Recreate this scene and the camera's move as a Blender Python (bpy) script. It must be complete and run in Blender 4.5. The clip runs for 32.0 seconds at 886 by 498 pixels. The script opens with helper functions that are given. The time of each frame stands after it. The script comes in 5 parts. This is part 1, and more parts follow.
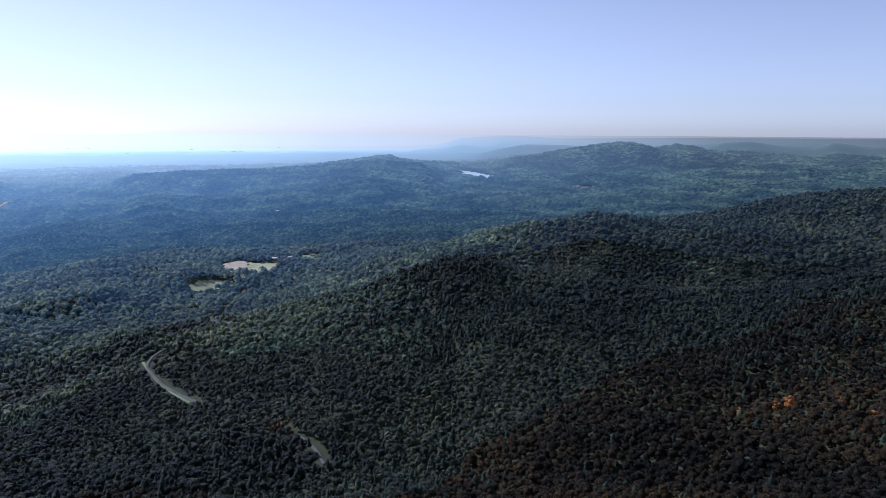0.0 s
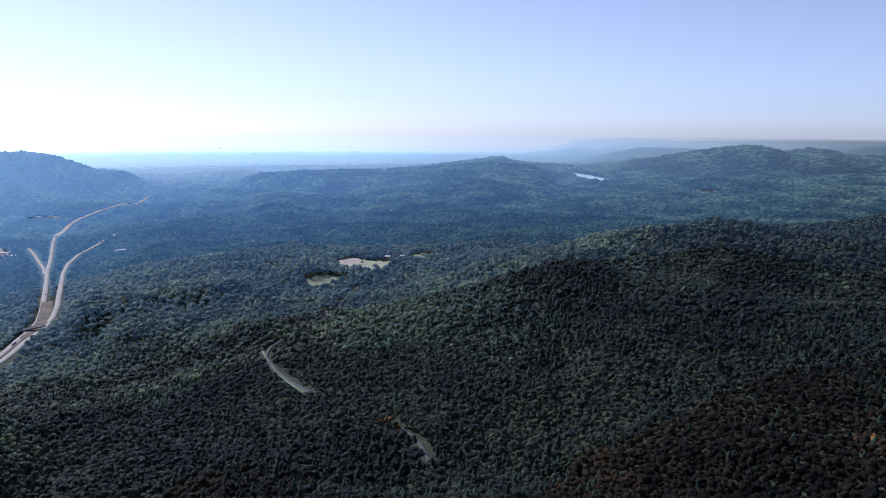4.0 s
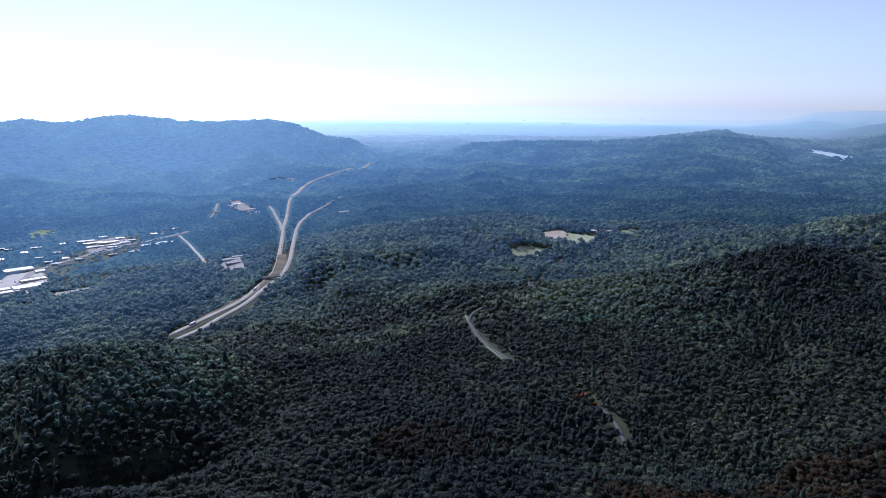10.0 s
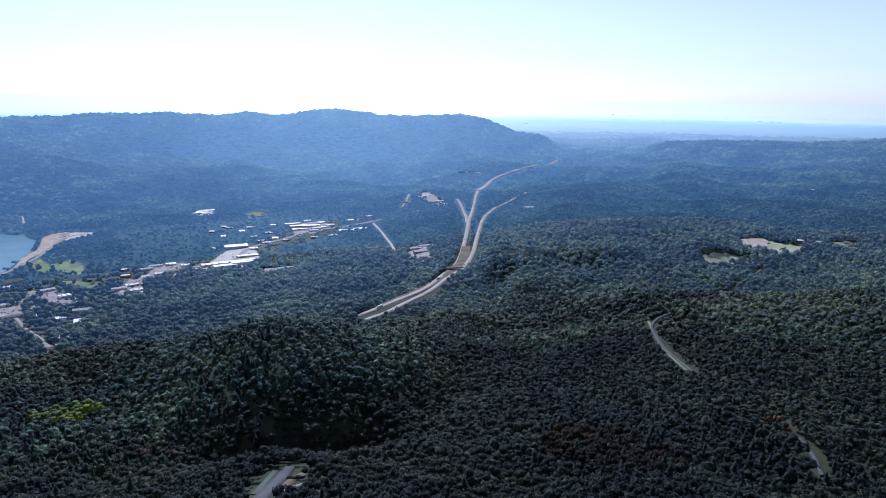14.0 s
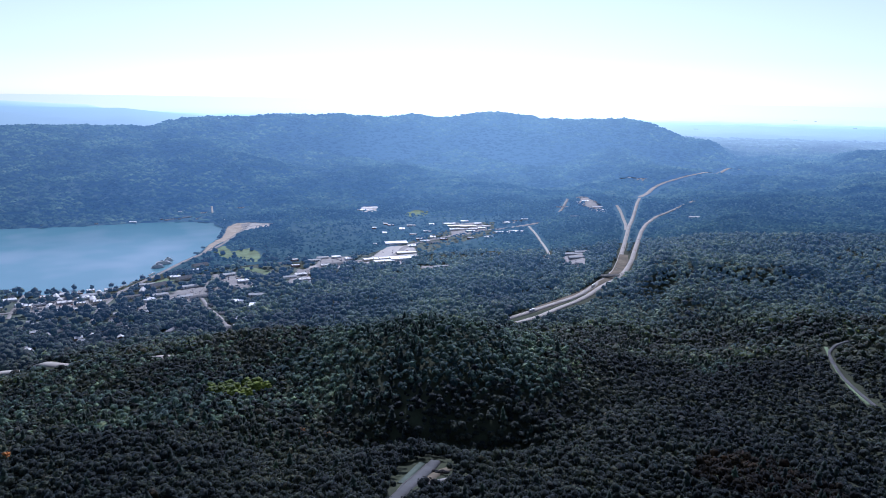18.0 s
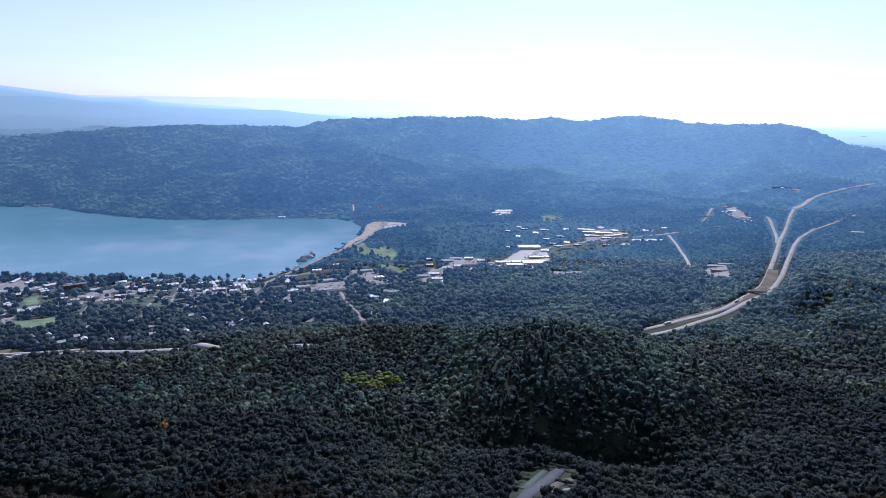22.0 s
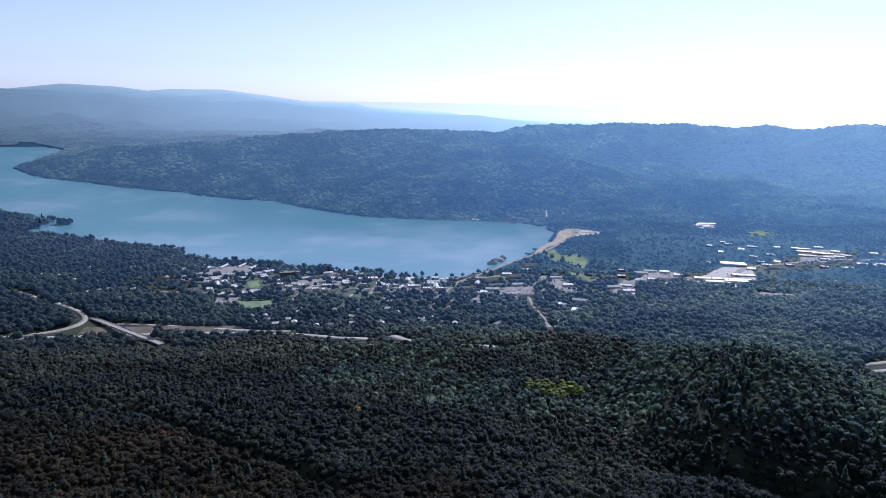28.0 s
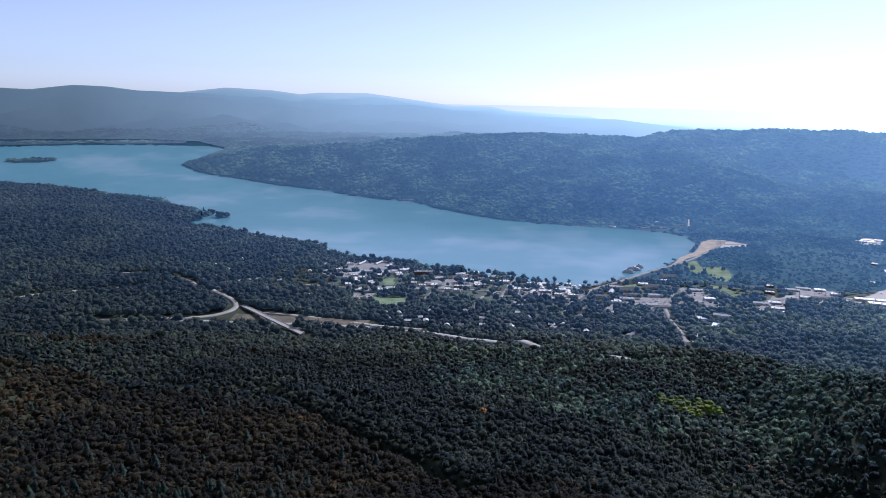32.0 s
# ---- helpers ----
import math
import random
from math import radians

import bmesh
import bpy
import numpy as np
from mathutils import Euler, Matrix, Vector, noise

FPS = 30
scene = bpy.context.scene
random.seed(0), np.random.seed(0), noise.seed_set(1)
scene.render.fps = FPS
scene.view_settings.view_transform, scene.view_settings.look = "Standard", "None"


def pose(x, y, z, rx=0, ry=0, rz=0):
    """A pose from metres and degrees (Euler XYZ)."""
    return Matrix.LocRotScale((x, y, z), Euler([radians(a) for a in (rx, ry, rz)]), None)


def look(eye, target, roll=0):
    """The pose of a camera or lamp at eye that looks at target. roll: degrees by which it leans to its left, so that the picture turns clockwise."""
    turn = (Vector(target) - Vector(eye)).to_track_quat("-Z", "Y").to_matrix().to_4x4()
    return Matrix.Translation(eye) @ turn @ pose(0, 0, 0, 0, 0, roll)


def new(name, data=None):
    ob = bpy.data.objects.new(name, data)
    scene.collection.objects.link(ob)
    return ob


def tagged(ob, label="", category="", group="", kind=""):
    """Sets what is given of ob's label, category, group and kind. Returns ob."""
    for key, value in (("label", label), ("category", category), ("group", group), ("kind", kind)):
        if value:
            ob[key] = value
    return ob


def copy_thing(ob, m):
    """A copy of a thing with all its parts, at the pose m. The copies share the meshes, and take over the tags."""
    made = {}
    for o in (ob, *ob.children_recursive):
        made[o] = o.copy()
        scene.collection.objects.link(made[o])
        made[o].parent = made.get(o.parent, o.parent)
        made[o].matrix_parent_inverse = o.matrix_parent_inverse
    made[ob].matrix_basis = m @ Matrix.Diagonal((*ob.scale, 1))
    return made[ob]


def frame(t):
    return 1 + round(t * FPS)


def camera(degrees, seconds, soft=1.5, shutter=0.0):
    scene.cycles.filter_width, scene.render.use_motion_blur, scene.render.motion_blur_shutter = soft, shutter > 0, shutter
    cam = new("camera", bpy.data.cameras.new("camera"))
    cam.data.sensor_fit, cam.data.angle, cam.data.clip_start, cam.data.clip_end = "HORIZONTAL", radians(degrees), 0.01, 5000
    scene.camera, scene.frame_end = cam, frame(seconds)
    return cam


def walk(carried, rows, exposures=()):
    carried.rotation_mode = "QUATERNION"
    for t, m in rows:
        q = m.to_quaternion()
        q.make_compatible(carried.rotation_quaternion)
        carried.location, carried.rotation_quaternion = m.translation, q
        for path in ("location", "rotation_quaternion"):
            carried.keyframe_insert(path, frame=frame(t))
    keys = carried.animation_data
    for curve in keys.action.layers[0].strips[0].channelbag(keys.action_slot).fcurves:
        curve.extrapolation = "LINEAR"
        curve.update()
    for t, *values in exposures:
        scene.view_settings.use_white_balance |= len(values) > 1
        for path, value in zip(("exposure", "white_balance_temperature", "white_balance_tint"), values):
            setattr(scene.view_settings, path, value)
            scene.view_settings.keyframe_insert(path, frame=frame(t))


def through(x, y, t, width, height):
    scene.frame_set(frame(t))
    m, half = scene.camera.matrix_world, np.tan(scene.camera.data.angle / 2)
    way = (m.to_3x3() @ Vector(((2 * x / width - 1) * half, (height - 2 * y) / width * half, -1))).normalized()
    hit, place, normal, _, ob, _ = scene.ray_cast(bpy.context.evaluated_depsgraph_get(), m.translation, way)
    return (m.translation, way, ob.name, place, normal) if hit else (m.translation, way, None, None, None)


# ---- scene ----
HC = 480.0  # height of the camera over the lake
cam = camera(64.4, 32.0, soft=0.3)
PATH = [
    (0.0, pose(0, 0, HC, 80.34, -0.24, 0.00)),
    (0.5, pose(0, 0, HC, 80.34, -0.25, 1.23)),
    (1.0, pose(0, 0, HC, 80.36, -0.34, 2.50)),
    (1.5, pose(0, 0, HC, 80.37, -0.32, 3.71)),
    (2.0, pose(0, 0, HC, 80.38, -0.29, 4.79)),
    (2.5, pose(0, 0, HC, 80.38, -0.34, 5.91)),
    (3.0, pose(0, 0, HC, 80.41, -0.39, 6.94)),
    (3.5, pose(0, 0, HC, 80.42, -0.40, 8.00)),
    (5.5, pose(0, 0, HC, 80.48, -0.36, 12.65)),
    (6.0, pose(0, 0, HC, 80.48, -0.39, 13.91)),
    (6.5, pose(0, 0, HC, 80.48, -0.40, 15.12)),
    (7.0, pose(0, 0, HC, 80.46, -0.40, 16.31)),
    (7.5, pose(0, 0, HC, 80.38, -0.42, 17.55)),
    (8.0, pose(0, 0, HC, 80.04, -0.41, 18.78)),
    (8.5, pose(0, 0, HC, 79.51, -0.48, 20.08)),
    (9.0, pose(0, 0, HC, 78.99, -0.47, 21.83)),
    (9.5, pose(0, 0, HC, 78.46, -0.52, 24.31)),
    (10.0, pose(0, 0, HC, 78.00, -0.49, 26.00)),
    (10.5, pose(0, 0, HC, 77.67, -0.52, 27.57)),
    (11.0, pose(0, 0, HC, 77.51, -0.54, 29.43)),
    (11.5, pose(0, 0, HC, 77.51, -0.64, 31.46)),
    (12.0, pose(0, 0, HC, 77.50, -0.63, 33.60)),
    (12.5, pose(0, 0, HC, 77.49, -0.73, 35.73)),
    (13.0, pose(0, 0, HC, 77.49, -0.69, 37.50)),
    (13.5, pose(0, 0, HC, 77.50, -0.69, 39.30)),
    (14.0, pose(0, 0, HC, 77.51, -0.74, 41.16)),
    (14.5, pose(0, 0, HC, 77.51, -0.78, 43.01)),
    (16.5, pose(0, 0, HC, 77.53, -0.83, 49.24)),
    (17.0, pose(0, 0, HC, 77.54, -0.80, 50.72)),
    (17.5, pose(0, 0, HC, 77.56, -0.86, 52.31)),
    (18.0, pose(0, 0, HC, 77.57, -0.91, 54.05)),
    (18.5, pose(0, 0, HC, 77.56, -0.93, 55.82)),
    (19.0, pose(0, 0, HC, 77.57, -0.94, 57.36)),
    (19.5, pose(0, 0, HC, 77.58, -0.91, 58.66)),
    (20.0, pose(0, 0, HC, 77.58, -0.93, 59.90)),
    (20.5, pose(0, 0, HC, 77.60, -0.91, 61.15)),
    (21.0, pose(0, 0, HC, 77.60, -0.95, 62.45)),
    (21.5, pose(0, 0, HC, 77.63, -0.92, 63.74)),
    (22.0, pose(0, 0, HC, 77.65, -0.99, 65.09)),
    (22.5, pose(0, 0, HC, 77.66, -0.97, 66.49)),
    (23.0, pose(0, 0, HC, 77.66, -0.99, 67.93)),
    (23.5, pose(0, 0, HC, 77.65, -1.00, 69.40)),
    (24.0, pose(0, 0, HC, 77.66, -0.98, 70.79)),
    (24.5, pose(0, 0, HC, 77.68, -0.97, 72.07)),
    (25.0, pose(0, 0, HC, 77.70, -1.01, 73.37)),
    (25.5, pose(0, 0, HC, 77.71, -0.97, 74.64)),
    (27.5, pose(0, 0, HC, 77.81, -1.00, 79.67)),
    (28.0, pose(0, 0, HC, 77.83, -0.99, 80.89)),
    (28.5, pose(0, 0, HC, 77.81, -0.98, 82.24)),
    (29.0, pose(0, 0, HC, 77.83, -0.99, 83.59)),
    (29.5, pose(0, 0, HC, 77.86, -1.02, 84.94)),
    (30.0, pose(0, 0, HC, 77.89, -1.03, 86.30)),
    (30.5, pose(0, 0, HC, 77.89, -1.06, 87.79)),
    (31.0, pose(0, 0, HC, 77.89, -1.04, 89.34)),
    (31.5, pose(0, 0, HC, 77.91, -1.06, 90.70)),
    (32.0, pose(0, 0, HC, 77.91, -1.07, 91.94)),
]
EXPOSURES = [(0.0, 0.0, 5200, 23), (9.0, 0.0, 5080, 23), (17.0, 0.0, 5020, 23), (24.0, 0.0, 5060, 24), (32.0, 0.0, 5160, 23)]
walk(cam, PATH, EXPOSURES)

# ---- world and sun ----
SUN_BEARING, SUN_HEIGHT = 54.0, 39.0
world = bpy.data.worlds.new("sky")
scene.world = world
world.use_nodes = True
wn = world.node_tree
sky = wn.nodes.new("ShaderNodeTexSky")
sky.sky_type, sky.sun_disc = "NISHITA", False
sky.sun_elevation, sky.sun_rotation = radians(SUN_HEIGHT), radians(-SUN_BEARING)
sky.altitude, sky.air_density, sky.dust_density, sky.ozone_density = 600, 0.75, 0.7, 1.2
bg = wn.nodes["Background"]
bg.inputs["Strength"].default_value = 0.113
pale = wn.nodes.new("ShaderNodeHueSaturation")  # a hazy, whitish sky
pale.inputs["Saturation"].default_value = 0.52
wn.links.new(sky.outputs["Color"], pale.inputs["Color"])
warm = wn.nodes.new("ShaderNodeMix")
warm.data_type, warm.blend_type = "RGBA", "MULTIPLY"
warm.inputs[0].default_value, warm.inputs[7].default_value = 1.0, (0.968, 0.98, 0.985, 1)
wn.links.new(pale.outputs["Color"], warm.inputs[6])
wn.links.new(warm.outputs[2], bg.inputs["Color"])
sun_lamp = bpy.data.lights.new("sun", "SUN")
sun_lamp.energy, sun_lamp.angle, sun_lamp.color = 4.2, radians(0.5), (1.0, 0.94, 0.84)
sun = new("sun", sun_lamp)
sb, sh = radians(SUN_BEARING), radians(SUN_HEIGHT)
sun.matrix_world = look((0, 0, 900), Vector((0, 0, 900)) - Vector((-math.sin(sb) * math.cos(sh), math.cos(sb) * math.cos(sh), math.sin(sh))))

# ---- materials ----
def mat(name, rough=0.8, metal=0.0, spec=0.5):
    m = bpy.data.materials.new(name)
    m.use_nodes = True
    b = m.node_tree.nodes["Principled BSDF"]
    b.inputs["Roughness"].default_value, b.inputs["Metallic"].default_value = rough, metal
    b.inputs["Specular IOR Level"].default_value = spec
    return m, m.node_tree, b


def node(nt, kind, **values):
    n = nt.nodes.new(kind)
    for key, value in values.items():
        n.inputs[key.replace("_", " ")].default_value = value
    return n


def ramp(nt, source, stops):
    n = nt.nodes.new("ShaderNodeValToRGB")
    while len(n.color_ramp.elements) < len(stops):
        n.color_ramp.elements.new(0.5)
    for e, (p, c) in zip(n.color_ramp.elements, stops):
        e.position, e.color = p, (*c, 1)
    nt.links.new(source, n.inputs["Fac"])
    return n.outputs["Color"]


def noise_of(nt, scale, detail=4.0, rough=0.6):
    n = node(nt, "ShaderNodeTexNoise", Scale=scale, Detail=detail, Roughness=rough)
    g = nt.nodes.new("ShaderNodeNewGeometry")
    nt.links.new(g.outputs["Position"], n.inputs["Vector"])
    return n.outputs["Fac"]


def mixed(nt, fac, a, b, blend="MIX"):
    n = nt.nodes.new("ShaderNodeMix")
    n.data_type, n.blend_type = "RGBA", blend
    for sock, v in ((n.inputs[0], fac), (n.inputs[6], a), (n.inputs[7], b)):
        if isinstance(v, (int, float)):
            sock.default_value = v
        elif isinstance(v, tuple):
            sock.default_value = (*v, 1)
        else:
            nt.links.new(v, sock)
    return n.outputs[2]


def bumped(nt, b, height, strength, distance):
    n = node(nt, "ShaderNodeBump", Strength=strength, Distance=distance)
    nt.links.new(height, n.inputs["Height"])
    nt.links.new(n.outputs["Normal"], b.inputs["Normal"])


def plain(name, colour, rough=0.8, scale=0.3, vary=0.25, metal=0.0, fine=4.0):
    """A surface of one colour with blotches and fine grain."""
    m, nt, b = mat(name, rough, metal, 0.25 if rough > 0.7 else 0.5)
    lo, hi = tuple(c * (1 - vary) for c in colour), tuple(min(1, c * (1 + vary)) for c in colour)
    big = ramp(nt, noise_of(nt, scale), [(0.3, lo), (0.7, hi)])
    small = ramp(nt, noise_of(nt, fine, 2), [(0.3, (0.85,) * 3), (0.7, (1.1,) * 3)])
    nt.links.new(mixed(nt, 1.0, big, small, "MULTIPLY"), b.inputs["Base Color"])
    return m


def foliage(name, greens, tip, rough=0.75, sheen=0.04, leaf=0.9, glow=False, through=0.14, grainy=0.4, gloss=0.2, relief=0.4, mingled=True):
    """Crowns: each has its own green, with blotches over the hillside and leafy grain."""
    m, nt, b = mat(name, rough, spec=gloss)
    g = nt.nodes.new("ShaderNodeNewGeometry")
    k = len(greens) - 1
    own = ramp(nt, g.outputs["Random Per Island"], [(i / k, c) for i, c in enumerate(greens)])
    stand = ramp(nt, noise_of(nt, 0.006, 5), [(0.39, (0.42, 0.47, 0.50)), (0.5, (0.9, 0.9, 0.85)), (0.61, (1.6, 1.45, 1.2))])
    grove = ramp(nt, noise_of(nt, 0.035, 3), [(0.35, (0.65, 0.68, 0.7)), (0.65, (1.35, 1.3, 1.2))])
    # random grain; its dark and pale ends paint gaps and lit leaf tops into colour
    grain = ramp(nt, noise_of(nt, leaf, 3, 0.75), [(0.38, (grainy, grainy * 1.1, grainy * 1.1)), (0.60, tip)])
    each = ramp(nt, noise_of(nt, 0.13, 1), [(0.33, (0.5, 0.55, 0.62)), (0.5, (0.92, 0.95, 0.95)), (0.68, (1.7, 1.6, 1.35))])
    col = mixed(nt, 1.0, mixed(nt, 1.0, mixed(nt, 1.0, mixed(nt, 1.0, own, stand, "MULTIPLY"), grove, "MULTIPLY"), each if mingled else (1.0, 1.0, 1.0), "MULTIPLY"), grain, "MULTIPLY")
    bumped(nt, b, noise_of(nt, leaf * 0.8, 3, 0.7), relief, 0.8)
    nt.links.new(col, b.inputs["Base Color"])
    # sheen tinted blue, painting some of the haze over the crowns
    b.inputs["Sheen Weight"].default_value, b.inputs["Sheen Roughness"].default_value = sheen, 0.5
    b.inputs["Sheen Tint"].default_value = (0.38, 0.64, 1.0, 1)
    # haze painted onto these crowns as emission
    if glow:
        haze_emission(nt, b)
    # light that comes through the leaves
    t = nt.nodes.new("ShaderNodeBsdfTranslucent")
    nt.links.new(mixed(nt, 1.0, col, (1.6, 1.5, 0.8), "MULTIPLY"), t.inputs["Color"])
    mix = nt.nodes.new("ShaderNodeMixShader")
    mix.inputs["Fac"].default_value = through
    out = nt.nodes["Material Output"]
    nt.links.new(b.outputs["BSDF"], mix.inputs[1])
    nt.links.new(t.outputs["BSDF"], mix.inputs[2])
    nt.links.new(mix.outputs["Shader"], out.inputs["Surface"])
    return m


def haze_emission(nt, b):
    """Haze painted on as emission, from 1100 m outwards: more the farther it lies, and towards the sun."""
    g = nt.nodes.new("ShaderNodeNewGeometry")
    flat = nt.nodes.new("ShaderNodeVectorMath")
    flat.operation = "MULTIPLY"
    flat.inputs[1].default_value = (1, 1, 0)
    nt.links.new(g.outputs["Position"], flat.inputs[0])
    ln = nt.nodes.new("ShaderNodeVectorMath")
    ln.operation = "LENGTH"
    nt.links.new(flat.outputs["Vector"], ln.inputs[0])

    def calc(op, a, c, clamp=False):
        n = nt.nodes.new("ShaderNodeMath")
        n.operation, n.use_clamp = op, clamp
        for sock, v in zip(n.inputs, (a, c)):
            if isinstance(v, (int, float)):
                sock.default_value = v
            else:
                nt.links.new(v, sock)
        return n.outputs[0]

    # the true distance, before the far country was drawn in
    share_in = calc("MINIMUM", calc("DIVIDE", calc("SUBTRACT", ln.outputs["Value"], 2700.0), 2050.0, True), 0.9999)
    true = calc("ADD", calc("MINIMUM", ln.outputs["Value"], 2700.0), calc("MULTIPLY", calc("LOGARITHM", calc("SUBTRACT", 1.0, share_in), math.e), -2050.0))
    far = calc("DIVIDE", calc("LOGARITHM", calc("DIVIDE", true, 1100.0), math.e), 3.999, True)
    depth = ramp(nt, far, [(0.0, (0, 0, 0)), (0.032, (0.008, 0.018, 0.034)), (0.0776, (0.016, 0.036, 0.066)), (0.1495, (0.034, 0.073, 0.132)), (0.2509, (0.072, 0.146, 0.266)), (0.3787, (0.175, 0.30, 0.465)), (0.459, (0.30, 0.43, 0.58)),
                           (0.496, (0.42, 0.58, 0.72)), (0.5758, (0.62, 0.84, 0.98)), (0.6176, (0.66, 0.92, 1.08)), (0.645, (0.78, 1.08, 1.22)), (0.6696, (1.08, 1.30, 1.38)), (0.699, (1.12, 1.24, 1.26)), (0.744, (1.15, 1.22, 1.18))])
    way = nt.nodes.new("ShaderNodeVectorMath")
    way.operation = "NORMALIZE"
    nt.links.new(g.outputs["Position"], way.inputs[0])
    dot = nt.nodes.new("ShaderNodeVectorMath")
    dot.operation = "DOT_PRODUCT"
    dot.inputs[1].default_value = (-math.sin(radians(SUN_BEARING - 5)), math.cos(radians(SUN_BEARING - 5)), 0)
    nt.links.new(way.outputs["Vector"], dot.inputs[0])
    # painted haze is brightest at a bearing five degrees off the sun
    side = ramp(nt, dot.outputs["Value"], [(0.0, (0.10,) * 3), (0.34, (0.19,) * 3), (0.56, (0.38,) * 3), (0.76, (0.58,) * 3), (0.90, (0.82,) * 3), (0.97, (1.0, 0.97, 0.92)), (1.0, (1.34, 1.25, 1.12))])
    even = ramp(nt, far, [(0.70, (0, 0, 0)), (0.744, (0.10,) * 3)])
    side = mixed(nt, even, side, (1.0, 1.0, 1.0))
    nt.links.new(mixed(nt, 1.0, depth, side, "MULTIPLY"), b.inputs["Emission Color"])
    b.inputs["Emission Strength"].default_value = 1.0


# greens lean blue for haze; the slope set below is a lighter, sunlit copy
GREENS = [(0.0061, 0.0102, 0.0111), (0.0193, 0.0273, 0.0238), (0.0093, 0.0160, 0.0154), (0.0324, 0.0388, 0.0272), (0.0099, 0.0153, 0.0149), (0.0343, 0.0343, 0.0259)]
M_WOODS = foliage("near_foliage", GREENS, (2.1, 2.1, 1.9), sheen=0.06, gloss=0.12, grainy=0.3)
M_SLOPE = foliage("lit_slope_foliage", [(0.0409, 0.0718, 0.0630), (0.0744, 0.1111, 0.0840), (0.0502, 0.0857, 0.0710), (0.0912, 0.1226, 0.0867), (0.0447, 0.0764, 0.0657)], (2.0, 2.0, 1.9), sheen=0.10, gloss=0.1, grainy=0.3)
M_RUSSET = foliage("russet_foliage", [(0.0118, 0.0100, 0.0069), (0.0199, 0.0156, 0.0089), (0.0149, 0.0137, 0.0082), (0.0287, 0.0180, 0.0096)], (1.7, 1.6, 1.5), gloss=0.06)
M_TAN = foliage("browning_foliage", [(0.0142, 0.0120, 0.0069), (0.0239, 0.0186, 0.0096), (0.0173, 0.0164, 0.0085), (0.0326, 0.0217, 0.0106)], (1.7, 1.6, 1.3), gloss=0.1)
# COOL has sunlight and haze mixed into its colours; SHADY is the dark copy
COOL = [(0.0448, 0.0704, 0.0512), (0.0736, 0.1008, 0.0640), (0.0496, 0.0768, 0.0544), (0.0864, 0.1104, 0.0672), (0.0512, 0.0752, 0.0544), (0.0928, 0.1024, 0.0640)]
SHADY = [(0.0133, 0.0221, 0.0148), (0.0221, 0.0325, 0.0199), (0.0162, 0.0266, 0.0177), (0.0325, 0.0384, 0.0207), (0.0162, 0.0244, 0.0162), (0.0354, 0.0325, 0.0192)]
M_SHADY = foliage("hazed_village_foliage", SHADY, (1.9, 1.9, 1.8), leaf=0.7, sheen=0.06, glow=True)
M_VALLEY = foliage("hazed_valley_foliage", COOL, (1.9, 1.9, 1.7), sheen=0.22, leaf=0.7, glow=True, through=0.3, grainy=0.3)
M_FAR = foliage("hazed_distant_foliage", [(0.0324, 0.0594, 0.0535), (0.0540, 0.0846, 0.0673), (0.0374, 0.0666, 0.0574), (0.0605, 0.0846, 0.0653)], (1.4, 1.4, 1.3), sheen=0.0, leaf=0.15, glow=True, through=0.1, relief=0.3, grainy=0.75, gloss=0.0, mingled=False)
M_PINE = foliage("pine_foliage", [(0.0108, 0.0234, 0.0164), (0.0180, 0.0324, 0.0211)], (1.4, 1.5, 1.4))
M_GROUND = plain("forest_floor", (0.038, 0.046, 0.022), 0.95, 0.02, 0.4, fine=0.6)
M_FARGROUND, nt, b = mat("hazed_distant_land", 0.95, spec=0.0)
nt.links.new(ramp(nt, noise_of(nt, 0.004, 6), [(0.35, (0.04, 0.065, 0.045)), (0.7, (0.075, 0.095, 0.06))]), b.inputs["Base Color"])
# the far land emits its painted haze too
haze_emission(nt, b)
M_ASPHALT = plain("asphalt", (0.10, 0.10, 0.10), 0.95, 0.05, 0.2)
M_HIGHWAY = plain("pale_highway_concrete", (0.36, 0.33, 0.285), 0.85, 0.04, 0.15)
M_CONCRETE = plain("concrete", (0.46, 0.43, 0.38), 0.8, 0.2, 0.15)
M_GRASS = plain("mown_grass", (0.17, 0.23, 0.12), 0.9, 0.03, 0.35)
M_HAY = plain("pale_hay_meadow", (0.33, 0.35, 0.21), 0.9, 0.03, 0.3)
M_DRYGRASS = plain("dry_grass", (0.15, 0.125, 0.085), 0.95, 0.04, 0.35)
M_SAND = plain("sand", (0.42, 0.36, 0.28), 0.95, 0.05, 0.2)
M_WATER, nt, b = mat("lake_water", 0.16, spec=0.5)
b.inputs["IOR"].default_value = 1.33
# base colour lightened and blotched to paint reflected sky into the water
nt.links.new(ramp(nt, noise_of(nt, 0.002, 3), [(0.3, (0.112, 0.256, 0.298)), (0.5, (0.137, 0.281, 0.323)), (0.64, (0.225, 0.343, 0.388))]), b.inputs["Base Color"])
bumped(nt, b, noise_of(nt, 0.12, 4), 0.15, 0.5)
# pale base colour paints the sky's reflection onto the pond
M_POND = plain("pond_water_painted_sky", (0.55, 0.66, 0.72), 0.3, 0.002, 0.1)
M_WHITE = plain("white_paint", (0.72, 0.72, 0.70), 0.6, 0.2, 0.08)
M_CREAM = plain("cream_paint", (0.55, 0.50, 0.40), 0.7, 0.2, 0.10)
M_GREYWALL = plain("grey_siding", (0.34, 0.35, 0.36), 0.7, 0.2, 0.12)
M_REDWALL = plain("red_brick", (0.20, 0.115, 0.09), 0.85, 0.3, 0.15)
M_BROWNWALL = plain("brown_siding", (0.16, 0.10, 0.07), 0.8, 0.2, 0.15)
